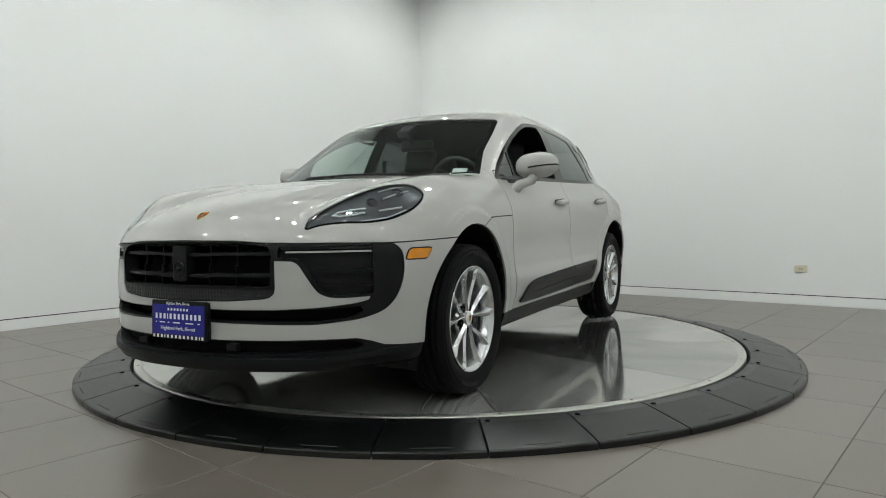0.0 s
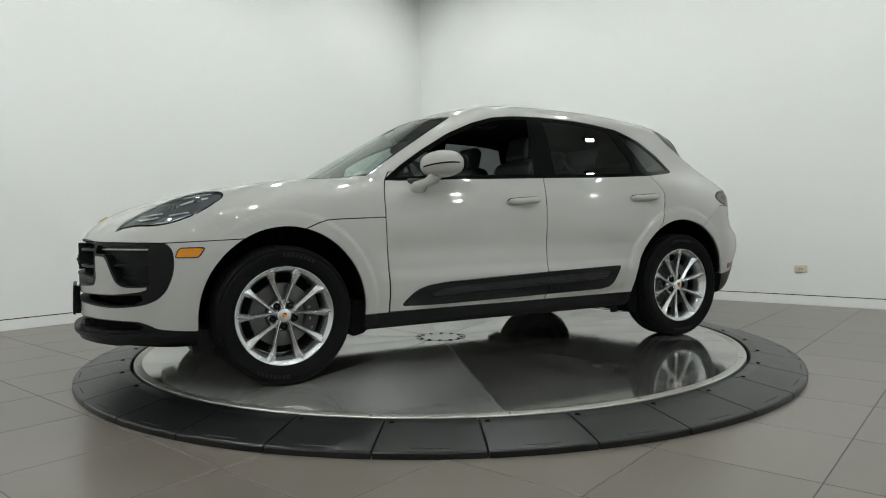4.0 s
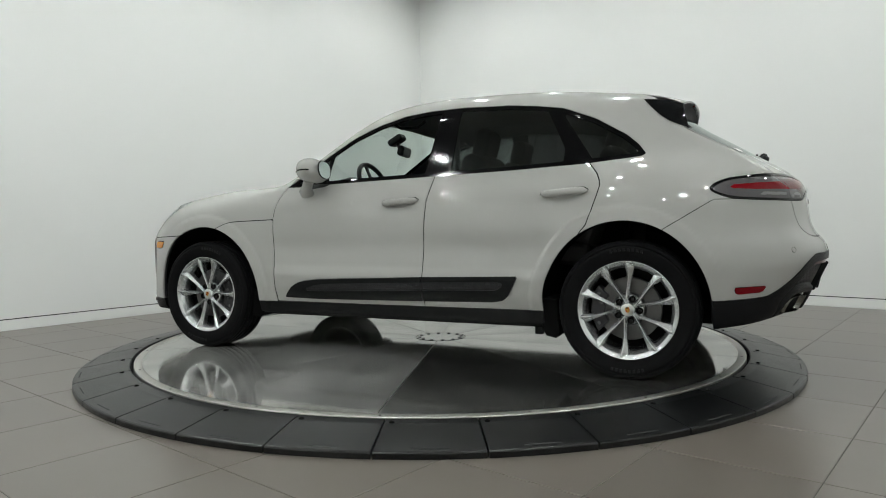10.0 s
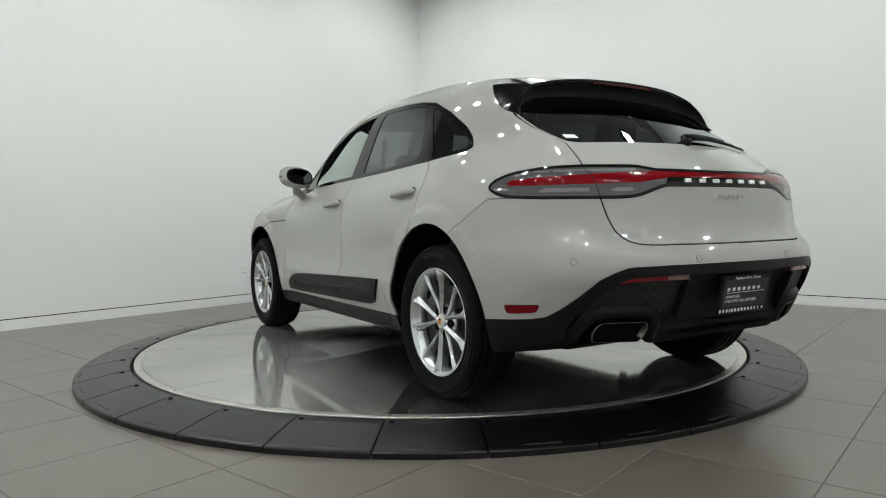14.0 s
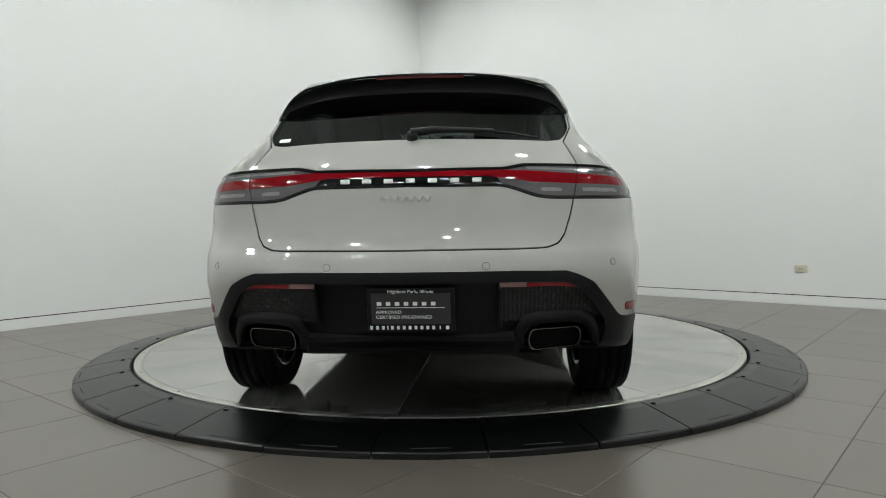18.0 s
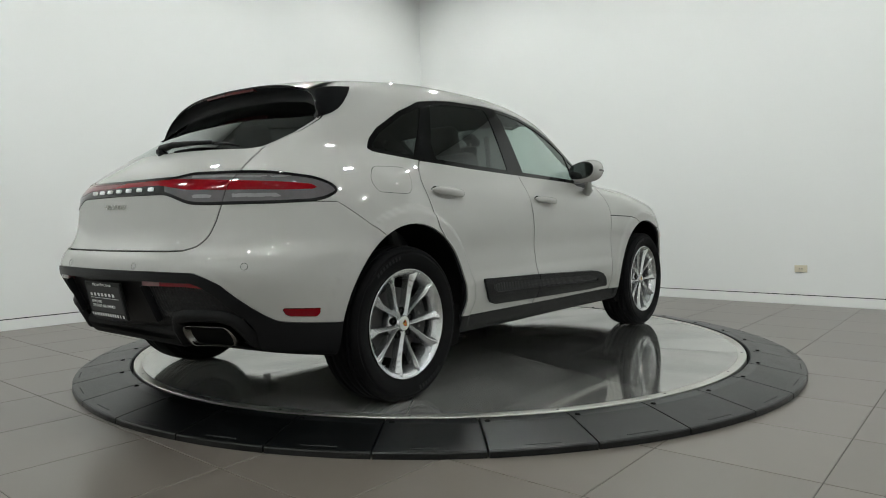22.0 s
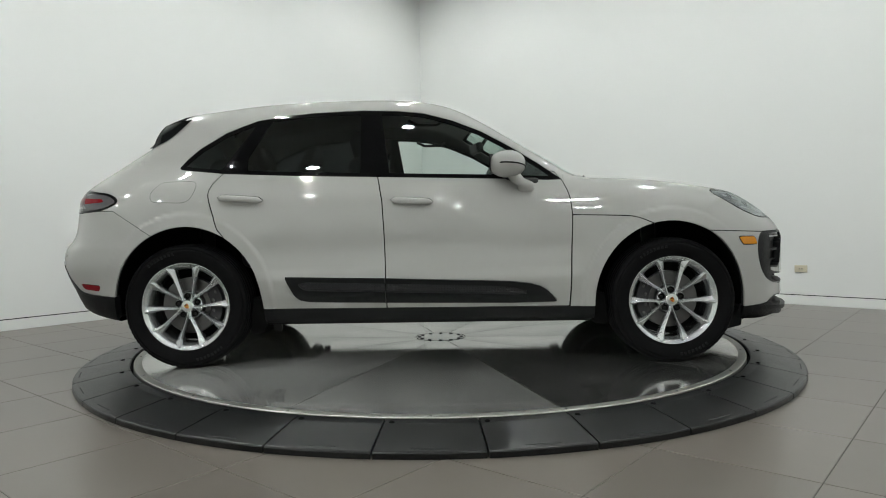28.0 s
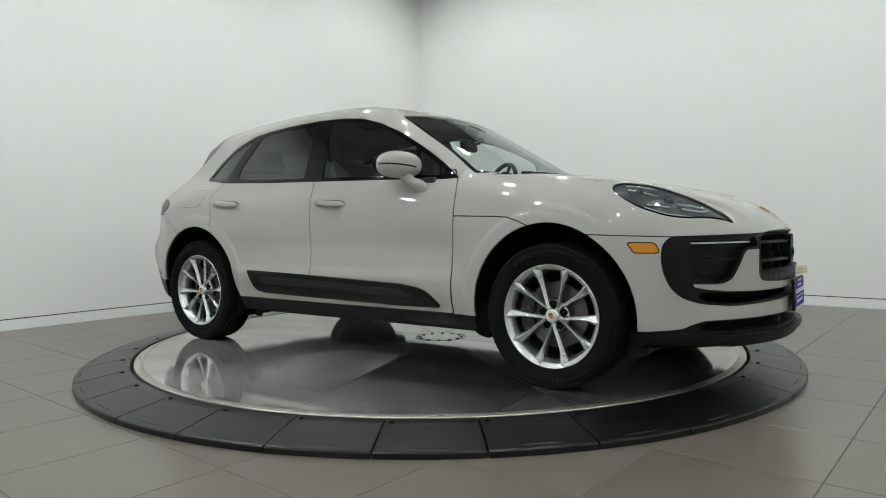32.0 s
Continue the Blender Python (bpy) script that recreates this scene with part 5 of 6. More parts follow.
    for y in (-0.26, 0.26):
        box_part("tow_cover", (0.03, 0.05, 0.030), pose(nose_x(y, 0.327, 0.018), y, 0.327), PLASTIC_GREY, CAR, bevel=0.004)
    # bonnet badge: small gilded shield
    p, n = surf_top(2.200, 0.0)
    bm = bmesh.new()
    shield = [(-0.030, 0.022), (-0.030, -0.022), (-0.005, -0.023), (0.014, -0.016), (0.028, 0.0), (0.014, 0.016), (-0.005, 0.023)]
    q = Matrix.Translation(p) @ Matrix(((n.z, 0, n.x), (0, 1, 0), (-n.x, 0, n.z))).to_4x4()
    add_prism(bm, [(a, b) for a, b in shield], lambda a, b, d: q @ Vector((a, b, d)), 0.0, 0.004, 0.0012)
    badge = part("bonnet_badge", bm, GOLD, CAR, "small gilded shield badge")
    for a, b, mat in ((-0.012, 0.010, BADGE_RED), (0.006, -0.008, BADGE_RED), (-0.012, -0.010, GLOSS_BLACK), (0.005, 0.008, GLOSS_BLACK)):
        box_part("badge_field", (0.014, 0.012, 0.001), q @ pose(a, b, 0.0046), mat, badge, bevel=0)


def surf_top(x, y):
    p = shoot(np.array([[x, y, 0.6]]), np.array([[0.0, 0.0, 1.0]]))
    return Vector(p[0]), Vector(body_normal(p)[0])


def build_headlamps():
    for side in (1, -1):
        lamp = skin_part("headlamp", [HEADLAMP], GLASS_LAMP, side=side, label="clear swept-back headlamp lens", flange=0.004)
        skin_part("lamp_rim", [HEAD_RIM], GLOSS_BLACK, lamp, side=side, offset=0.002, flange=0.006)
        skin_part("housing", [HEADLAMP], LAMP_GREY, lamp, "grey lamp housing", side=side, offset=0.012, flange=0.004)

        def on(x, y, depth):
            p, n = surf_top(x, y)
            q = p - n * depth
            return Vector((q.x, q.y * side, q.z))

        def rail(name, pts, r, mat, depth=0.008):
            bm = bmesh.new()
            add_tube(bm, [on(x, y, depth) for x, y in pts], r, 6)
            return part(name, bm, mat, lamp, smooth=True)
        rail("light_guide", [(2.061, 0.597), (2.035, 0.612), (1.994, 0.654), (1.954, 0.695)], 0.0042, LAMP_SILVER)
        rail("light_guide", [(2.061, 0.597), (2.045, 0.628), (2.005, 0.672), (1.972, 0.700)], 0.0042, LAMP_SILVER)
        rail("light_guide", [(1.870, 0.728), (1.80, 0.760), (1.745, 0.780)], 0.0045, LAMP_SILVER)
        rail("light_guide", [(1.925, 0.742), (1.88, 0.778), (1.842, 0.806)], 0.0045, LAMP_SILVER)
        rail("light_guide", [(1.85, 0.690), (1.78, 0.722), (1.72, 0.745)], 0.003, LAMP_SILVER, 0.009)
        rail("lower_trim", [(2.118, 0.572), (2.068, 0.640), (1.998, 0.714), (1.918, 0.783), (1.835, 0.824)], 0.003, LAMP_SILVER, 0.008)
        for x, y, r in ((1.915, 0.700, 0.027), (1.795, 0.755, 0.027)):
            c = on(x, y, 0.030)
            n = surf_top(x, y)[1]
            d = Vector((n.x + 0.8, n.y * side, n.z * 0.7)).normalized()
            m = Matrix.Translation(c) @ d.to_track_quat("Z", "Y").to_matrix().to_4x4()
            bm = bmesh.new()
            add_lathe(bm, [(r * 1.25, -0.01), (r * 1.2, 0.016), (r * 1.05, 0.018), (r, 0.008)], 28, m)
            part("lens_ring", finish(bm), LAMP_GREY, lamp, smooth=True)
            bm = bmesh.new()
            add_lathe(bm, [(r, 0.006), (r * 0.85, 0.018), (r * 0.5, 0.027), (0.001, 0.030)], 28, m)
            part("projector_lens", finish(bm), SMOKE_LENS, lamp, "smoky projector lens", smooth=True)


build_nose()
build_headlamps()


# ---- number plate frames: cards with printed words and plain bars for the trade marks ----
def word_bars(parent, m, x0, x1, z, h, mat, widths, gap=0.25):
    """A row of plain upright bars in place of a trade mark's letters."""
    n = len(widths)
    total = sum(widths) + gap * (n - 1)
    k = (x1 - x0) / total
    x = x0
    for w in widths:
        if w > 0:
            box_part("trade_mark_bar", (w * k * 0.62, h * 0.8, 0.0012), m @ pose(x + w * k / 2, z, 0.0), mat, parent, bevel=0)
        x += (w + gap) * k


def build_plates():
    # front: blue card in a black frame on the bumper
    fx = nose_x(0.02, 0.43) + 0.022
    front = box_part("front_plate_frame", (0.014, 0.318, 0.160), pose(fx, 0.020, 0.434, 0, -2, 0), PLASTIC, CAR, "black dealer plate frame", bevel=0.004)
    m = pose(fx + 0.0075, 0.020, 0.434, 0, -2, 0) @ pose(0, 0, 0, 90, 0, 90)
    box_part("plate_card", (0.300, 0.125, 0.0015), m @ pose(0, 0.0, 0.0005), BLUE_PLATE, front, "blue printed dealer card", bevel=0)
    box_part("frame_band", (0.150, 0.014, 0.002), m @ pose(0, 0.070, 0.001), PLASTIC, front, bevel=0)
    text_part("printed_words", "Highland Park, Illinois", 0.017, m @ pose(0, 0.068, 0.0025), WHITE_PRINT, front, 0.0003, width=0.135)
    word_bars(front, m @ pose(0, 0, 0.002), -0.062, 0.062, 0.043, 0.013, WHITE_PRINT, [1] * 7)
    word_bars(front, m @ pose(0, 0, 0.002), -0.135, 0.135, 0.014, 0.028, WHITE_PRINT, [1, 1, 1, 0.4, 1, 1, 1, 1, 1, 1, 1, 1], 0.3)
    word_bars(front, m @ pose(0, 0, 0.002), -0.130, 0.130, -0.012, 0.006, WHITE_PRINT, [0.4, 3, 0.8, 4, 4.5, 1.2], 0.5)
    text_part("printed_words", "Highland Park, Illinois", 0.022, m @ pose(0, -0.036, 0.0022), WHITE_PRINT, front, 0.0003, width=0.20)
    word_bars(front, m @ pose(0, 0, 0.002), -0.150, 0.150, -0.070, 0.016, WHITE_PRINT, [1, 1, 1, 0.4, 1, 1, 1, 1, 1, 1, 1, 1, 0.4, 0.9], 0.3)
    box_part("frame_side", (0.02, 0.05, 0.150), pose(fx - 0.012, 0.150, 0.434, 0, 0, 18), PLASTIC, front, bevel=0.004)
    # rear: dark card in a black frame
    rx = -2.342
    rear = box_part("rear_plate_frame", (0.012, 0.322, 0.168), pose(rx, -0.015, 0.507, 0, -12, 0), PLASTIC_GREY, CAR, "black dealer plate frame", bevel=0.006)
    m = pose(rx - 0.0064, -0.015, 0.5056, 0, -12, 0) @ pose(0, 0, 0, 90, 0, -90)
    box_part("plate_card", (0.290, 0.118, 0.001), m @ pose(0, 0.006, 0.0004), CARD_BLACK, rear, "dark printed card", bevel=0)
    text_part("printed_words", "Highland Park, Illinois", 0.017, m @ pose(0, 0.072, 0.0016), WHITE_PRINT, rear, 0.0003, width=0.165)
    word_bars(rear, m @ pose(0, 0, 0.0014), -0.128, 0.096, 0.026, 0.017, WHITE_PRINT, [1] * 7, 0.22)
    box_part("ruled_line", (0.25, 0.002, 0.0008), m @ pose(0, 0.011, 0.0014), WHITE_PRINT, rear, bevel=0)
    for words, y, w in (("APPROVED", -0.007, 0.094), ("CERTIFIED PRE-OWNED", -0.026, 0.205)):
        text_part("printed_words", words, 0.018, m @ pose(-0.128 + w / 2, y, 0.0016), WHITE_PRINT, rear, 0.0003, width=w)
    word_bars(rear, m @ pose(0, 0, 0.0014), -0.155, 0.090, -0.066, 0.017, WHITE_PRINT, [1, 1, 1, 0.4, 1, 1, 1, 1, 1, 1, 1, 1], 0.3)
    word_bars(rear, m @ pose(0, 0, 0.0014), 0.102, 0.142, -0.066, 0.017, WHITE_PRINT, [0.3, 0.8], 0.6)


CARD_BLACK = material("dark_printed_card", (0.02, 0.021, 0.022), 0.5)
build_plates()


# ---- tail ----
RED_PALE = material("pale_red_lens", (0.16, 0.07, 0.07), 0.15, coat=0.6, vary=0.2, vary_scale=60)
LAMP_CLEAR = material("pale_lamp_lens", (0.22, 0.215, 0.22), 0.18, 0.2, 0.6, 0.15, 60)


def build_tail():
    # lamps: the outer lens on each side, the middle band on the tailgate
    for side in (1, -1):
        lamp = skin_part("tail_lamp", [TAIL], SMOKE_LENS, side=side, label="smoked grey tail lamp with a red bar", flange=0.01)
        skin_part("red_bar", [RED_OUT], RED_LENS, lamp, "red light bar", side=side, offset=-0.001, flange=0.004)
        inner = skin_part("lamp_band", [TAIL_IN], SMOKE_LENS, side=side, label="smoked grey lamp lens on the tailgate", flange=0.01)
        for owner, end in ((lamp, False), (inner, True)):
            out = (lambda c: c[:, 1] + 0.9 * np.maximum(0, c[:, 0] + 2.2) > 0.65) if not end else (lambda c: c[:, 1] + 0.9 * np.maximum(0, c[:, 0] + 2.2) <= 0.65)
            skin_part("light_window", [GLOW_LINE], LAMP_CLEAR, owner, "pale clear lens window", side=side, offset=0.001, flange=0, keep=out)
            skin_part("upper_window", [GLOW_TOP], LAMP_CLEAR, owner, side=side, offset=0.001, flange=0, keep=out)
    skin_part("lamp_surround", [TAIL_RIM], GLOSS_BLACK, label="gloss black lamp surround", offset=-0.002, flange=0.014)
    band = skin_part("red_band", [RED_IN], RED_LENS, label="deep red light band across the tailgate", offset=-0.001, flange=0.004)
    skin_part("name_band", [NAME_BAND], GLOSS_BLACK, band, "gloss black band under the light", offset=0.0, flange=0.004)
    # seven plain silver blocks stand for the maker's letters
    for i in range(7):
        y = 0.235 - i * 0.0825
        p, n = surf_end(y, 0.980, -1)
        box_part("name_block", (0.010, 0.034, 0.016), pose(p.x - 0.004, y, p.z, 0, 14, 0), WHITE_PRINT, band, bevel=0.002)
    # model script as a plain slanted stroke pair
    bm = bmesh.new()
    ys = np.linspace(0.100, -0.090, 26)
    pts = []
    for i, y in enumerate(ys):
        z = 0.911 + 0.010 * math.sin(i * 1.55)
        p, n = surf_end(y, z, -1)
        pts.append((p.x - 0.005, y, z))
    add_tube(bm, pts, 0.0030, 6)
    part("model_script", bm, CHROME, CAR, "small chrome script stroke", smooth=True)
    # parking sensors
    for y in (-0.773, -0.29, 0.29, 0.773):
        p, n = surf_end(y, 0.665, -1)
        bm = bmesh.new()
        add_lathe(bm, [(0.0128, 0.0006), (0.0140, 0.0010), (0.0140, -0.002)], 24, Matrix.Translation(p) @ n.to_track_quat("Z", "Y").to_matrix().to_4x4())
        part("sensor_ring", finish(bm), PLASTIC, CAR)
        bm = bmesh.new()
        add_lathe(bm, [(0.001, 0.0012), (0.0122, 0.0008), (0.0122, -0.002)], 24, Matrix.Translation(p) @ n.to_track_quat("Z", "Y").to_matrix().to_4x4())
        part("parking_sensor", finish(bm), PAINT, CAR)
    # recessed lower panel with honeycomb wings, plate recess, reflectors and tail pipes
    skin_part("rear_lower_panel", [RINNER], PLASTIC, label="black plastic lower rear panel", offset=0.036, flange=0, keep=lambda c: (c[:, 1] < 0.425) | (c[:, 2] > 0.445))
    for side in (1, -1):
        wing = skin_part("honeycomb_panel", [RINNER], WEAVE, side=side, label="black honeycomb plastic panel", offset=0.022, flange=0.02,
                         keep=lambda c: (c[:, 1] > 0.345) & (c[:, 2] > 0.445))
        owner = None
        for y0, y1, mat, label in ((0.438, 0.655, RED_LENS, "narrow red reflector strip"), (0.338, 0.436, RED_PALE, "pale clear end of the reflector")):
            pts = []
            for y in np.linspace(y0, y1, 9):
                p, n = surf_end(y, 0.595, -1)
                pts.append((p.x + 0.004, side * y, 0.5955 - 0.014 * max(0.0, (y - 0.50) / 0.155) ** 2))
            made = part("red_reflector" if owner is None else "reflector_window", ribbon(pts, 0.022, 0.03, (1, 0, 0)), mat, owner or CAR, label)
            owner = owner or made
        p, n = surf_end(0.342, 0.52, -1)
        box_part("panel_edge", (0.03, 0.012, 0.17), pose(p.x + 0.014, side * 0.340, 0.512, 0, -24, 0), PLASTIC_GREY, CAR, bevel=0.004)
        # tail pipe: a rounded oblong mouth
        ring = rounded([(0.455, 0.418), (0.640, 0.418), (0.655, 0.385), (0.648, 0.338), (0.460, 0.332), (0.445, 0.37)], 0.035)
        cy, cz = 0.55, 0.375

        def at(a, b, out):
            """A point on the raked tail, moved forward by out."""
            return (float(BACK(b) + BACK_SWEEP(a)) + out, side * a, b)
        bm = bmesh.new()
        loops = []
        for k, out in ((1.0, 0.14), (1.03, 0.016), (1.03, 0.008), (0.985, 0.004), (0.955, 0.009), (0.90, 0.16)):
            loops.append([bm.verts.new(at(cy + (a - cy) * k, cz + (b - cz) * k, out)) for a, b in ring])
        for a, b in zip(loops, loops[1:]):
            for i in range(len(a)):
                bm.faces.new((a[i], a[(i + 1) % len(a)], b[(i + 1) % len(a)], b[i]))
        pipe = part("tail_pipe", finish(bm), PIPE, CAR, "polished steel oblong tail pipe", smooth=True)
        # black cap just inside the mouth stands for the shade in the pipe
        bm = bmesh.new()
        bm.faces.new([bm.verts.new(at(cy + (a - cy) * 0.94, cz + (b - cz) * 0.94, 0.035)) for a, b in ring])
        part("pipe_throat", bm, DARK, pipe)
        # moulded hood over the pipe
        bm = bmesh.new()
        loops = []
        top = [(0.432, 0.352), (0.430, 0.390), (0.455, 0.428), (0.50, 0.436), (0.62, 0.436), (0.665, 0.422), (0.688, 0.385), (0.70, 0.345)]
        for g, out in ((0.98, 0.026), (1.05, 0.004), (1.25, -0.004), (1.55, 0.000), (1.85, 0.022)):
            loops.append([bm.verts.new(at(cy + (a - cy) * (1 + (g - 1) * 0.42), cz + (b - cz) * g, out)) for a, b in top])
        for a, b in zip(loops, loops[1:]):
            for i in range(len(a) - 1):
                bm.faces.new((a[i], a[i + 1], b[i + 1], b[i]))
        part("pipe_surround", finish(bm), PLASTIC, CAR, smooth=True)
    bm = bmesh.new()
    add_box(bm, (0.09, 0.84, 0.10), pose(-2.190, 0, 0.375, 0, -32, 0), 0.025)
    part("diffuser", bm, DARK_TRIM, CAR, "black plastic diffuser edge")


BRAKE_RED = material("dim_red_lens", (0.05, 0.004, 0.005), 0.2, spec=0.3)
DARK_TRIM = material("matt_black_trim", (0.005, 0.005, 0.0055), 0.6, spec=0.2, vary=0.2, vary_scale=15)
PIPE = material("dark_polished_steel", (0.20, 0.195, 0.18), 0.22, 1.0, rough_vary=0.06)


def build_spoiler():
    """Roof spoiler: painted top, black fins and hollow underside, red brake light in its edge."""
    ys = np.linspace(-0.655, 0.655, 61)

    def edge(y):
        a = abs(y)
        z = float(np.interp(a, [0, 0.15, 0.25, 0.36, 0.43, 0.50, 0.55, 0.59, 0.62, 0.64, 0.655], [1.502, 1.500, 1.497, 1.488, 1.477, 1.463, 1.449, 1.420, 1.385, 1.345, 1.303]))
        return Vector((-1.690 + 0.14 * a * a - 0.05 * max(0.0, (a - 0.55) / 0.105) ** 1.5, y, z))

    def glass_point(y):
        a = abs(y)
        z = float(np.interp(a, [0, 0.3, 0.5, 0.58, 0.62, 0.655], [1.425, 1.42, 1.40, 1.372, 1.345, 1.302]))
        p, n = surf_end(min(a, 0.63), z, -1)
        return Vector((p.x - 0.003, y, z))
    tops = []
    for y in ys:
        a = abs(y)
        if a > 0.56:
            continue
        p, n = surf_top(-1.45 + 0.02 * a, a)
        e = edge(y)
        roof = Vector((p.x, y, p.z + 0.001))
        tops.append([roof, roof.lerp(e, 0.35) + Vector((0, 0, 0.010)), roof.lerp(e, 0.7) + Vector((0, 0, 0.008)), e])
    bm = bmesh.new()
    rows = [[bm.verts.new(p) for p in r] for r in tops]
    for a, b in zip(rows, rows[1:]):
        for i in range(3):
            bm.faces.new((a[i], a[i + 1], b[i + 1], b[i]))
    sp = part("roof_spoiler", finish(bm), PAINT, CAR, "chalk grey roof spoiler", smooth=True)
    bm = bmesh.new()
    rows = []
    for y in ys:
        e, g = edge(y), glass_point(y)
        deep = 0.05 * max(0.0, 1 - (abs(y) / 0.64) ** 6)
        line = [e + Vector((0.002, 0, -0.010 if abs(y) < 0.6 else 0))]
        for t in (0.3, 0.65, 1.0):
            line.append(e.lerp(g, t) + Vector((deep * (t if t < 1 else 0.2), 0, 0)))
        rows.append([bm.verts.new(p) for p in line])
    for a, b in zip(rows, rows[1:]):
        for i in range(3):
            bm.faces.new((a[i], a[i + 1], b[i + 1], b[i]))
    part("spoiler_underside", finish(bm), DARK_TRIM, sp, "black spoiler underside", smooth=True)
    bm = bmesh.new()
    add_tube(bm, [edge(y) + Vector((0.002, 0, -0.003)) for y in ys], 0.0055, 8)
    part("spoiler_lip", bm, GLOSS_BLACK, sp, smooth=True)
    pts = [edge(y) + Vector((-0.003, 0, -0.014)) for y in np.linspace(-0.20, 0.20, 13)]
    part("brake_light", ribbon(pts, 0.014, 0.02, (1, 0, 0)), BRAKE_RED, sp, "dark red third brake light strip")
    for side in (1, -1):
        # gloss black fin from the roof edge down to the glass
        bm = bmesh.new()
        rows = []
        for k in np.linspace(0, 1, 13):
            x, z = -1.45 - 0.225 * k, 1.475 - 0.170 * k - 0.03 * math.sin(math.pi * k)
            start, n = surf_side(x, z, side)
            start = start + n * 0.005
            e = edge(side * (0.55 + 0.105 * k))
            rows.append([bm.verts.new(start.lerp(e, t) + n * (0.008 * math.sin(math.pi * t) * (1 - k))) for t in np.linspace(0, 1, 7)])
        for a, b in zip(rows, rows[1:]):
            for i in range(6):
                bm.faces.new((a[i], a[i + 1], b[i + 1], b[i]))
        part("spoiler_fin", finish(bm), GLOSS_BLACK, sp, "gloss black spoiler side fin", smooth=True)


def build_wipers():
    # rear arm and blade lie along the foot of the glass
    arm = new("rear_wiper")
    arm.parent = CAR

    def on(y, z, out):
        p, n = surf_end(y, z, -1)
        return p + n * out
    bm = bmesh.new()
    add_tube(bm, [on(0.005, 1.168, 0.02), on(-0.08, 1.172, 0.028), on(-0.20, 1.174, 0.026), on(-0.325, 1.176, 0.02)], [0.020, 0.015, 0.011, 0.009], 8)
    part("wiper_arm", bm, PLASTIC, arm, smooth=True)
    bm = bmesh.new()
    add_tube(bm, [on(-0.02, 1.188, 0.012), on(-0.25, 1.187, 0.012), on(-0.40, 1.172, 0.012), on(-0.51, 1.152, 0.012)], [0.006, 0.008, 0.006, 0.004], 6)
    part("wiper_blade", bm, PLASTIC, arm, smooth=True)
    bm = bmesh.new()
    add_lathe(bm, [(0.001, 0.03), (0.018, 0.028), (0.024, 0.015), (0.024, -0.01)], 20, Matrix.Translation(on(0.0, 1.162, 0.0)) @ surf_end(0.0, 1.162, -1)[1].to_track_quat("Z", "Y").to_matrix().to_4x4())
    part("pivot_cap", finish(bm), PLASTIC, arm, smooth=True)
    # front blades rest low on the screen
    def over(x, y, out):
        p, n = surf_top(x, y)
        return p + n * out
    for y0, y1, x0, x1 in ((0.50, -0.12, 1.000, 1.052), (-0.10, -0.60, 1.052, 0.958)):
        bm = bmesh.new()
        add_tube(bm, [over(x0 + (x1 - x0) * t + 0.02 * math.sin(math.pi * t), y0 + (y1 - y0) * t, 0.005) for t in np.linspace(0, 1, 9)], 0.007, 6)
        part("front_wiper_blade", bm, PLASTIC, CAR, smooth=True)
        bm = bmesh.new()
        add_tube(bm, [over(x0 + (x1 - x0) * t + 0.030 - 0.02 * t, y0 + (y1 - y0) * t * 0.6, 0.005) for t in np.linspace(0, 1, 6)], 0.008, 6)
        part("front_wiper_arm", bm, PLASTIC, CAR, smooth=True)


build_tail()
build_spoiler()
build_wipers()


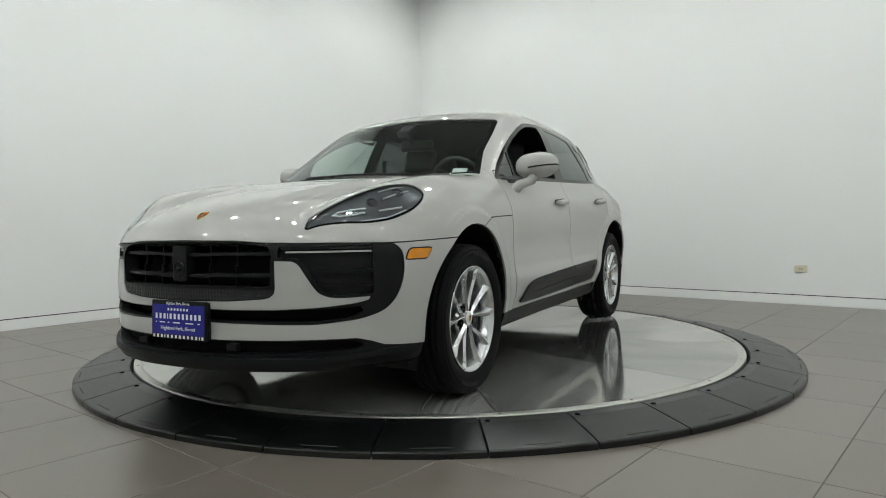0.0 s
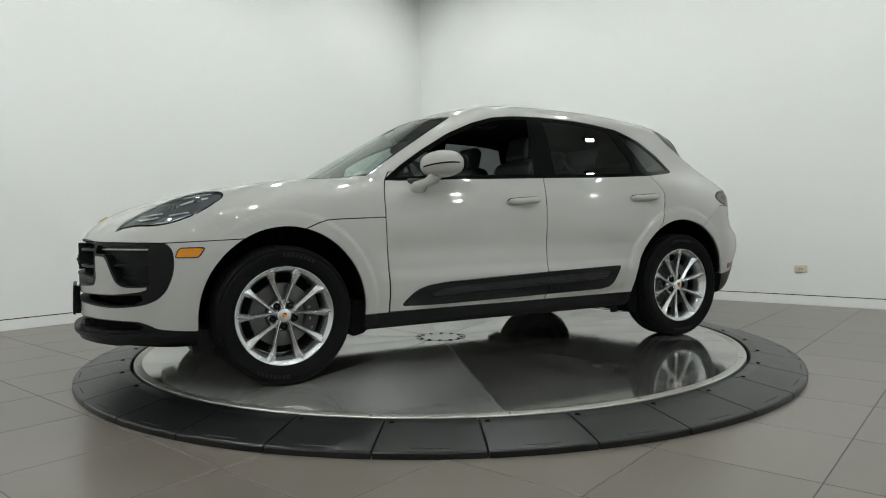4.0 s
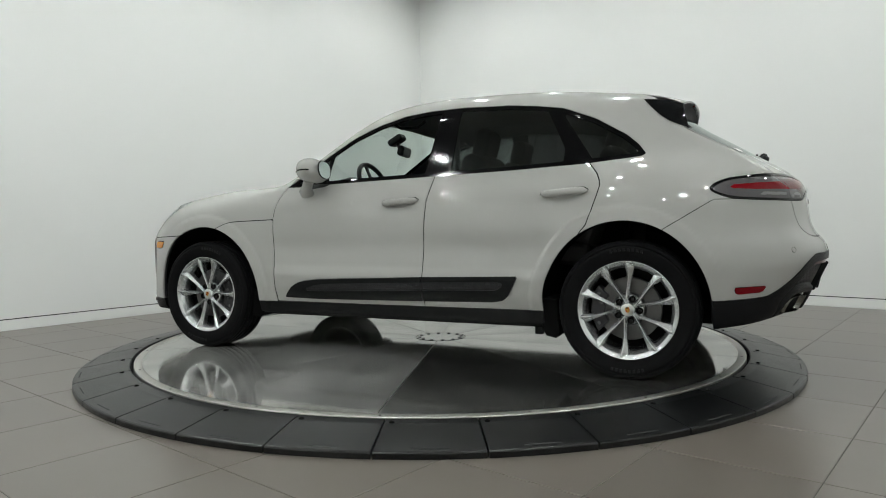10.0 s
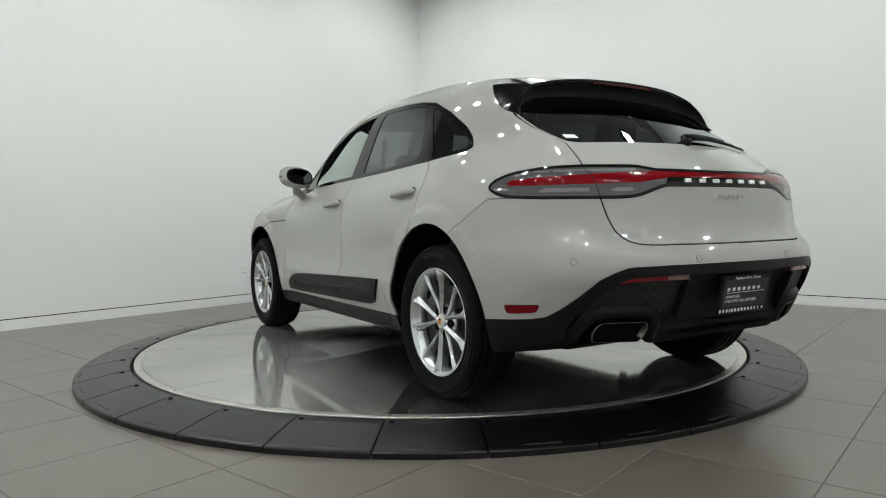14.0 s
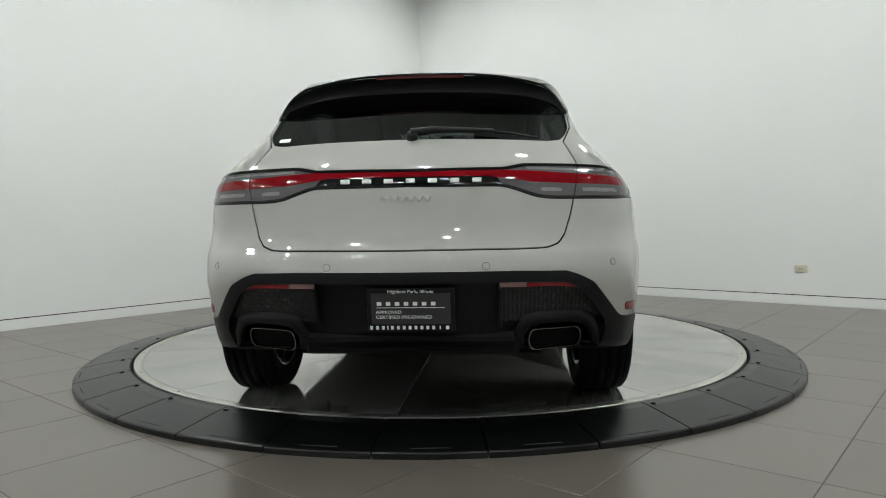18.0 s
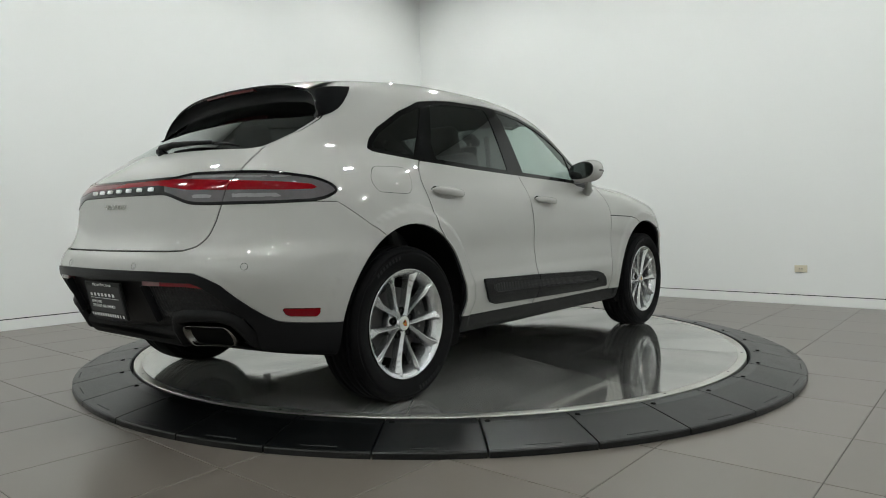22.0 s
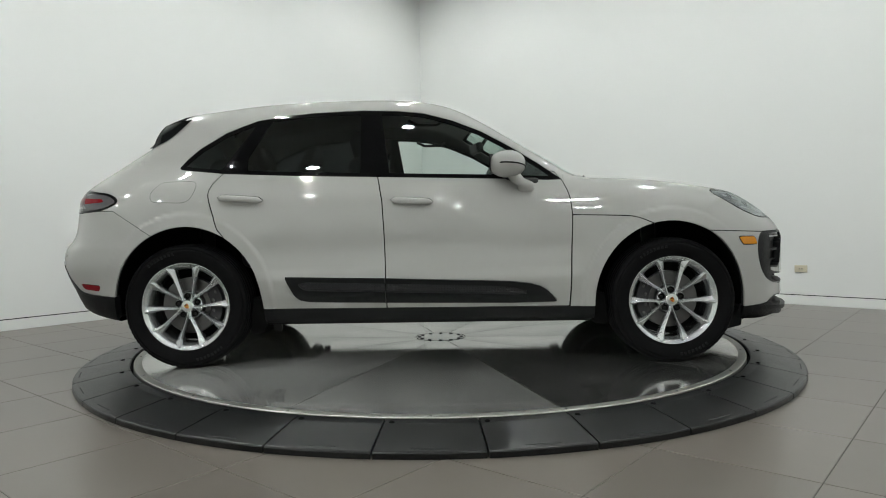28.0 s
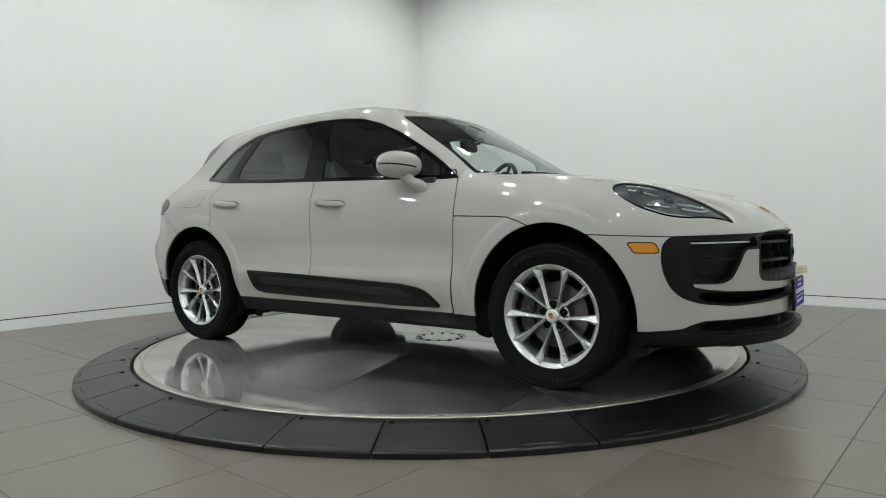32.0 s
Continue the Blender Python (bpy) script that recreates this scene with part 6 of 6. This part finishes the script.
# ---- sides: mirrors, handles, fuel flap ----
def build_mirror(side):
    mirror = new("door_mirror")
    mirror.parent = CAR
    cx, cy, cz = (0.498, 0.945, 1.152) if side > 0 else (0.466, 0.912, 1.150)
    bm = bmesh.new()
    bmesh.ops.create_uvsphere(bm, u_segments=48, v_segments=28, radius=1.0, matrix=Matrix.Rotation(radians(90), 4, "Y"))
    for v in bm.verts:
        x, y, z = v.co
        sx = 0.100 if x > 0 else 0.088
        # blunt at the back, drawn out forward
        if x < 0:
            k = min(1.0, abs(x) / 0.75)
            x = -k
        flat = (1 - abs(x) ** 3 * 0.12) if x < 0 else 1.0
        p = Vector((x * sx, (abs(y) ** 0.8) * (1 if y > 0 else -1) * 0.120 * flat, (abs(z) ** 0.8) * (1 if z > 0 else -1) * (0.078 if z > 0 else 0.072) * flat))
        p.x -= 0.22 * p.y
        p.z += 0.05 * p.x + 0.08 * p.y
        v.co = Vector((cx + p.x, side * (cy + p.y), cz + p.z))
    if side < 0:
        bmesh.ops.reverse_faces(bm, faces=bm.faces)
    part("housing", bm, PAINT, mirror, "chalk grey mirror housing", smooth=True)
    # dark indicator line round the outer face
    bm = bmesh.new()
    pts = []
    for a in np.radians(np.linspace(-20, 100, 14)):
        pts.append((cx + 0.1005 * math.sin(a) - 0.022 * math.cos(a), side * (cy + 0.1205 * math.cos(a)), cz - 0.012 + 0.016 * math.cos(a)))
    add_tube(bm, pts, 0.0045, 6)
    part("indicator_strip", bm, GLOSS_BLACK, mirror, "dark indicator strip", smooth=True)
    bm = bmesh.new()
    rim = [(0.100 * math.copysign(abs(math.cos(a)) ** 0.8, math.cos(a)), 0.055 * math.copysign(abs(math.sin(a)) ** 0.85, math.sin(a))) for a in np.linspace(0, 2 * math.pi, 33)[:-1]]
    add_prism(bm, rim, lambda a, b, d: Vector((cx - 0.088 - 0.22 * a + d, side * (cy + a), cz + 0.004 + b + 0.08 * a)), 0.0, -0.004)
    part("bezel", bm, PLASTIC, mirror)
    bm = bmesh.new()
    bm.faces.new([bm.verts.new((cx - 0.0928 - 0.22 * a * 0.9, side * (cy + a * 0.9), cz + 0.004 + b * 0.9 + 0.07 * a)) for a, b in rim])
    part("mirror_glass", bm, MIRROR, mirror, "flat mirror glass")
    bm = bmesh.new()
    base, n = surf_side(cx + 0.11, 1.012, 1)
    line = [base - n * 0.02, base + n * 0.03 + Vector((-0.01, 0, 0.012)), Vector((cx + 0.055, cy - 0.02, 1.062)), Vector((cx + 0.025, cy - 0.005, 1.105))]
    rings = []
    for i, p in enumerate(line):
        w, h = (0.050, 0.022) if i < 2 else (0.042, 0.022)
        rings.append([bm.verts.new((p.x + w * math.cos(a), side * (p.y + h * math.sin(a) * 0.8), p.z - h * math.sin(a))) for a in np.linspace(0, 2 * math.pi, 17)[:-1]])
    for a, b in zip(rings, rings[1:]):
        for i in range(16):
            bm.faces.new((a[i], a[(i + 1) % 16], b[(i + 1) % 16], b[i]))
    part("mirror_arm", finish(bm), PAINT, mirror, smooth=True)


def build_handles(side):
    for xa, za, xb, zb, owner in ((0.030, 0.943, -0.210, 0.957, "front"), (-0.950, 0.966, -1.205, 0.983, "rear")):
        handle = new("door_handle")
        handle.parent = CAR
        bm = bmesh.new()
        pts, rad = [], []
        for t in np.linspace(0, 1, 15):
            x, z = xa + (xb - xa) * t, za + (zb - za) * t
            p, n = surf_side(x, z, side)
            lift = 0.030 * (1 - abs(2 * t - 1) ** 4) + 0.001
            pts.append(p + Vector((0, side * lift, 0)))
            rad.append(0.0165 * (1 - abs(2 * t - 1) ** 6) ** 0.5 + 0.003)
        add_tube(bm, pts, rad, 14)
        for v in bm.verts:
            p = min(pts, key=lambda q: (q - v.co).length)
            v.co.y = p.y + (v.co.y - p.y) * 0.7
        part("grip", bm, PAINT, handle, "chalk grey handle grip", smooth=True)
        # flat black strip round the grip, drawn for the shadow in its gap
        bm = bmesh.new()
        base, n = zip(*[surf_side(xa + (xb - xa) * t, za + (zb - za) * t, side) for t in np.linspace(-0.012, 1.012, 15)])
        add_tube(bm, [p + q * 0.001 for p, q in zip(base, n)], [0.0170 * (1 - abs(2 * t - 1) ** 6) ** 0.5 + 0.004 for t in np.linspace(0, 1, 15)], 12)
        for v in bm.verts:
            p = min(base, key=lambda q: (q - v.co).length)
            v.co.y = p.y + (v.co.y - p.y) * 0.14
        part("grip_gap_shade", bm, SATIN_BLACK, handle, "black strip behind the grip standing for the gap shadow", smooth=True)
        bm = bmesh.new()
        xm, zm = (xa + xb) / 2, (za + zb) / 2 - 0.008
        ring = []
        for a in np.linspace(0, 2 * math.pi, 29)[:-1]:
            p, n = surf_side(xm + 0.062 * math.cos(a), zm + 0.030 * math.sin(a), side)
            ring.append((p, n))
        outer = [bm.verts.new(p + n * 0.0012) for p, n in ring]
        c, n = surf_side(xm, zm, side)
        inner = [bm.verts.new(c.lerp(p, 0.65) + n * -0.004) for p, _ in ring]
        mid = bm.verts.new(c - n * 0.006)
        for i in range(28):
            bm.faces.new((outer[i], outer[(i + 1) % 28], inner[(i + 1) % 28], inner[i]))
            bm.faces.new((inner[i], inner[(i + 1) % 28], mid))
        part("handle_cup", finish(bm), CUP, handle, smooth=True)
        tagged(handle, "chalk grey pull handle on the %s door" % owner)


# body paint made darker: the cup's shade is put into the colour
CUP = material("shaded_cup_paint", (0.30, 0.29, 0.27), 0.5)


def build_flap():
    """Fuel flap, on the right-hand quarter alone."""
    s = Skin(SKIN.v, SKIN.n, SKIN.t[SKIN.r == SHELL])
    line = polygon(rounded([(-1.325, 1.085), (-1.555, 1.080), (-1.605, 1.01), (-1.585, 0.962), (-1.365, 0.955)], 0.055), (0, 2))
    field = only(line, outboard(0.6))
    s.cut(lambda p: field(p) - 0.0010, [0], 1)
    s.cut(lambda p: field(p) + 0.0010, [1], 2)
    for name, region, mat, off, label in (("flap_joint", 1, DARK, -0.0008, ""), ("fuel_flap", 2, PAINT, -0.0014, "chalk grey rounded fuel flap")):
        v, f, n = s.piece([region], off, 0, -1)
        mesh_part(name, v, f, mat, CAR, label, n)


for SIDE in (1, -1):
    build_mirror(SIDE)
    build_handles(SIDE)
build_flap()


# ---- cabin ----
def build_seat(name, x, y, w, back_x, lean, label):
    seat = new(name)
    seat.parent = CAR
    box_part("seat_cushion", (0.50, w, 0.16), pose(x, y, 0.66, 0, -6, 0), SEAT, seat, bevel=0.05, segs=4)
    box_part("seat_back", (0.15, w, 0.60), pose(back_x, y, 0.95, 0, -lean, 0), SEAT, seat, bevel=0.06, segs=4)
    box_part("headrest", (0.10, 0.27, 0.19), pose(back_x - 0.075, y, 1.315, 0, -lean, 0), SEAT, seat, bevel=0.045, segs=4)
    for dy in (-0.06, 0.06):
        bm = bmesh.new()
        add_tube(bm, [(back_x - 0.05, y + dy, 1.18), (back_x - 0.07, y + dy, 1.28)], 0.007, 8)
        part("headrest_post", bm, CHROME, seat)
    tagged(seat, label)


def build_cabin():
    for y in (0.37, -0.37):
        build_seat("front_seat", -0.05, y, 0.50, -0.37, 14, "black leather front seat with a raised headrest")
        build_seat("rear_seat", -0.92, y, 0.58, -1.20, 20, "black leather rear seat")
    bm = bmesh.new()
    add_box(bm, (0.48, 1.46, 0.22), pose(0.70, 0, 0.97, 0, 4, 0), 0.07, 4)
    dash = part("dashboard", bm, CABIN, CAR, "black moulded dashboard")
    bm = bmesh.new()
    add_box(bm, (0.22, 0.34, 0.10), pose(0.56, 0.37, 1.08, 0, 10, 0), 0.045, 4)
    part("instrument_hood", bm, CABIN, dash)
    wheel = new("steering_wheel")
    wheel.parent = CAR
    m = pose(0.375, 0.37, 1.065, 0, -66, 0)
    bm = bmesh.new()
    ring = [m @ Vector((0.183 * math.cos(a), 0.183 * math.sin(a), 0)) for a in np.linspace(0, 2 * math.pi, 41)]
    add_tube(bm, ring, 0.016, 10, cap=False)
    part("rim", bm, SEAT, wheel, "black leather steering wheel rim", smooth=True)
    bm = bmesh.new()
    add_lathe(bm, [(0.001, 0.012), (0.05, 0.010), (0.062, -0.005), (0.05, -0.04)], 24, m)
    part("boss", finish(bm), CABIN, wheel, smooth=True)
    for a in (0, 90, 180):
        bm = bmesh.new()
        add_box(bm, (0.13, 0.03, 0.012), m @ pose(0, 0, -0.008, 0, 0, a - 0) @ pose(0.12, 0, 0), 0.004)
        part("wheel_spoke", bm, CABIN, wheel)
    bm = bmesh.new()
    add_box(bm, (0.05, 0.23, 0.075), pose(0.325, 0.03, 1.345, 0, -12, 12), 0.02, 3)
    rv = part("rear_view_mirror", bm, PLASTIC, CAR, "black inside rear-view mirror", smooth=False)
    bm = bmesh.new()
    add_tube(bm, [(0.36, 0.02, 1.36), (0.40, 0.0, 1.42)], 0.014, 8)
    add_box(bm, (0.12, 0.10, 0.05), pose(0.40, 0, 1.435, 0, 28, 0), 0.015)
    part("mirror_mount", bm, PLASTIC, rv)
    box_part("centre_console", (0.9, 0.24, 0.20), pose(0.15, 0, 0.74), CABIN, CAR, bevel=0.04, segs=3)
    box_part("cargo_cover", (0.55, 1.20, 0.03), pose(-1.62, 0, 1.02), CABIN, CAR, bevel=0.01)
    for side in (1, -1):
        # grab handle over the door
        bm = bmesh.new()
        add_tube(bm, [(0.10, side * 0.60, 1.455), (0.06, side * 0.575, 1.43), (-0.06, side * 0.575, 1.43), (-0.12, side * 0.60, 1.46)], 0.010, 8)
        part("grab_handle", bm, PLASTIC, CAR, smooth=True)
        # inner door tops and belts
        box_part("door_card", (1.75, 0.05, 0.30), pose(-0.22, side * 0.80, 0.93, 0, 0, 0), CABIN, CAR, bevel=0.02)
        bm = bmesh.new()
        add_tube(bm, [(-0.36, side * 0.66, 1.33), (-0.38, side * 0.70, 1.08)], 0.016, 6)
        part("seat_belt", bm, SEAT, CAR)
    # paper stickers on the glass
    def card(name, pts, off, label, end=False):
        bm = bmesh.new()
        vs = []
        for a, b in pts:
            p, n = surf_end(a, b, -1) if end else surf_top(a, b)
            vs.append(bm.verts.new(p - n * off))
        bm.faces.new(vs)
        return part(name, finish(bm), WHITE_PRINT, CAR, label)
    card("screen_sticker", [(0.900, 0.575), (0.876, 0.655), (0.830, 0.645), (0.852, 0.565)], 0.008, "white paper sticker inside the windscreen")
    for y0, y1, z0, z1 in ((0.535, 0.588, 1.172, 1.190),):
        card("glass_label", [(y0, z0), (y1, z0), (y1, z1), (y0, z1)], -0.0015, "small white label on the rear window", True)


build_cabin()


# ---- what turns ----
def motions():
    rows_car, rows_disc = [], []
    for i in range(33):
        t = SECONDS * i / 32
        a = radians(heading(t))
        x = CAR_DX * math.cos(a) - CAR_DY * math.sin(a)
        y = CAR_DX * math.sin(a) + CAR_DY * math.cos(a)
        rows_car.append((t, pose(x, y, DISC_TOP, 0, 0, heading(t))))
        rows_disc.append((t, pose(0, 0, 0, 0, 0, heading(t))))
    walk(CAR, rows_car)
    walk(DISC, rows_disc)


motions()
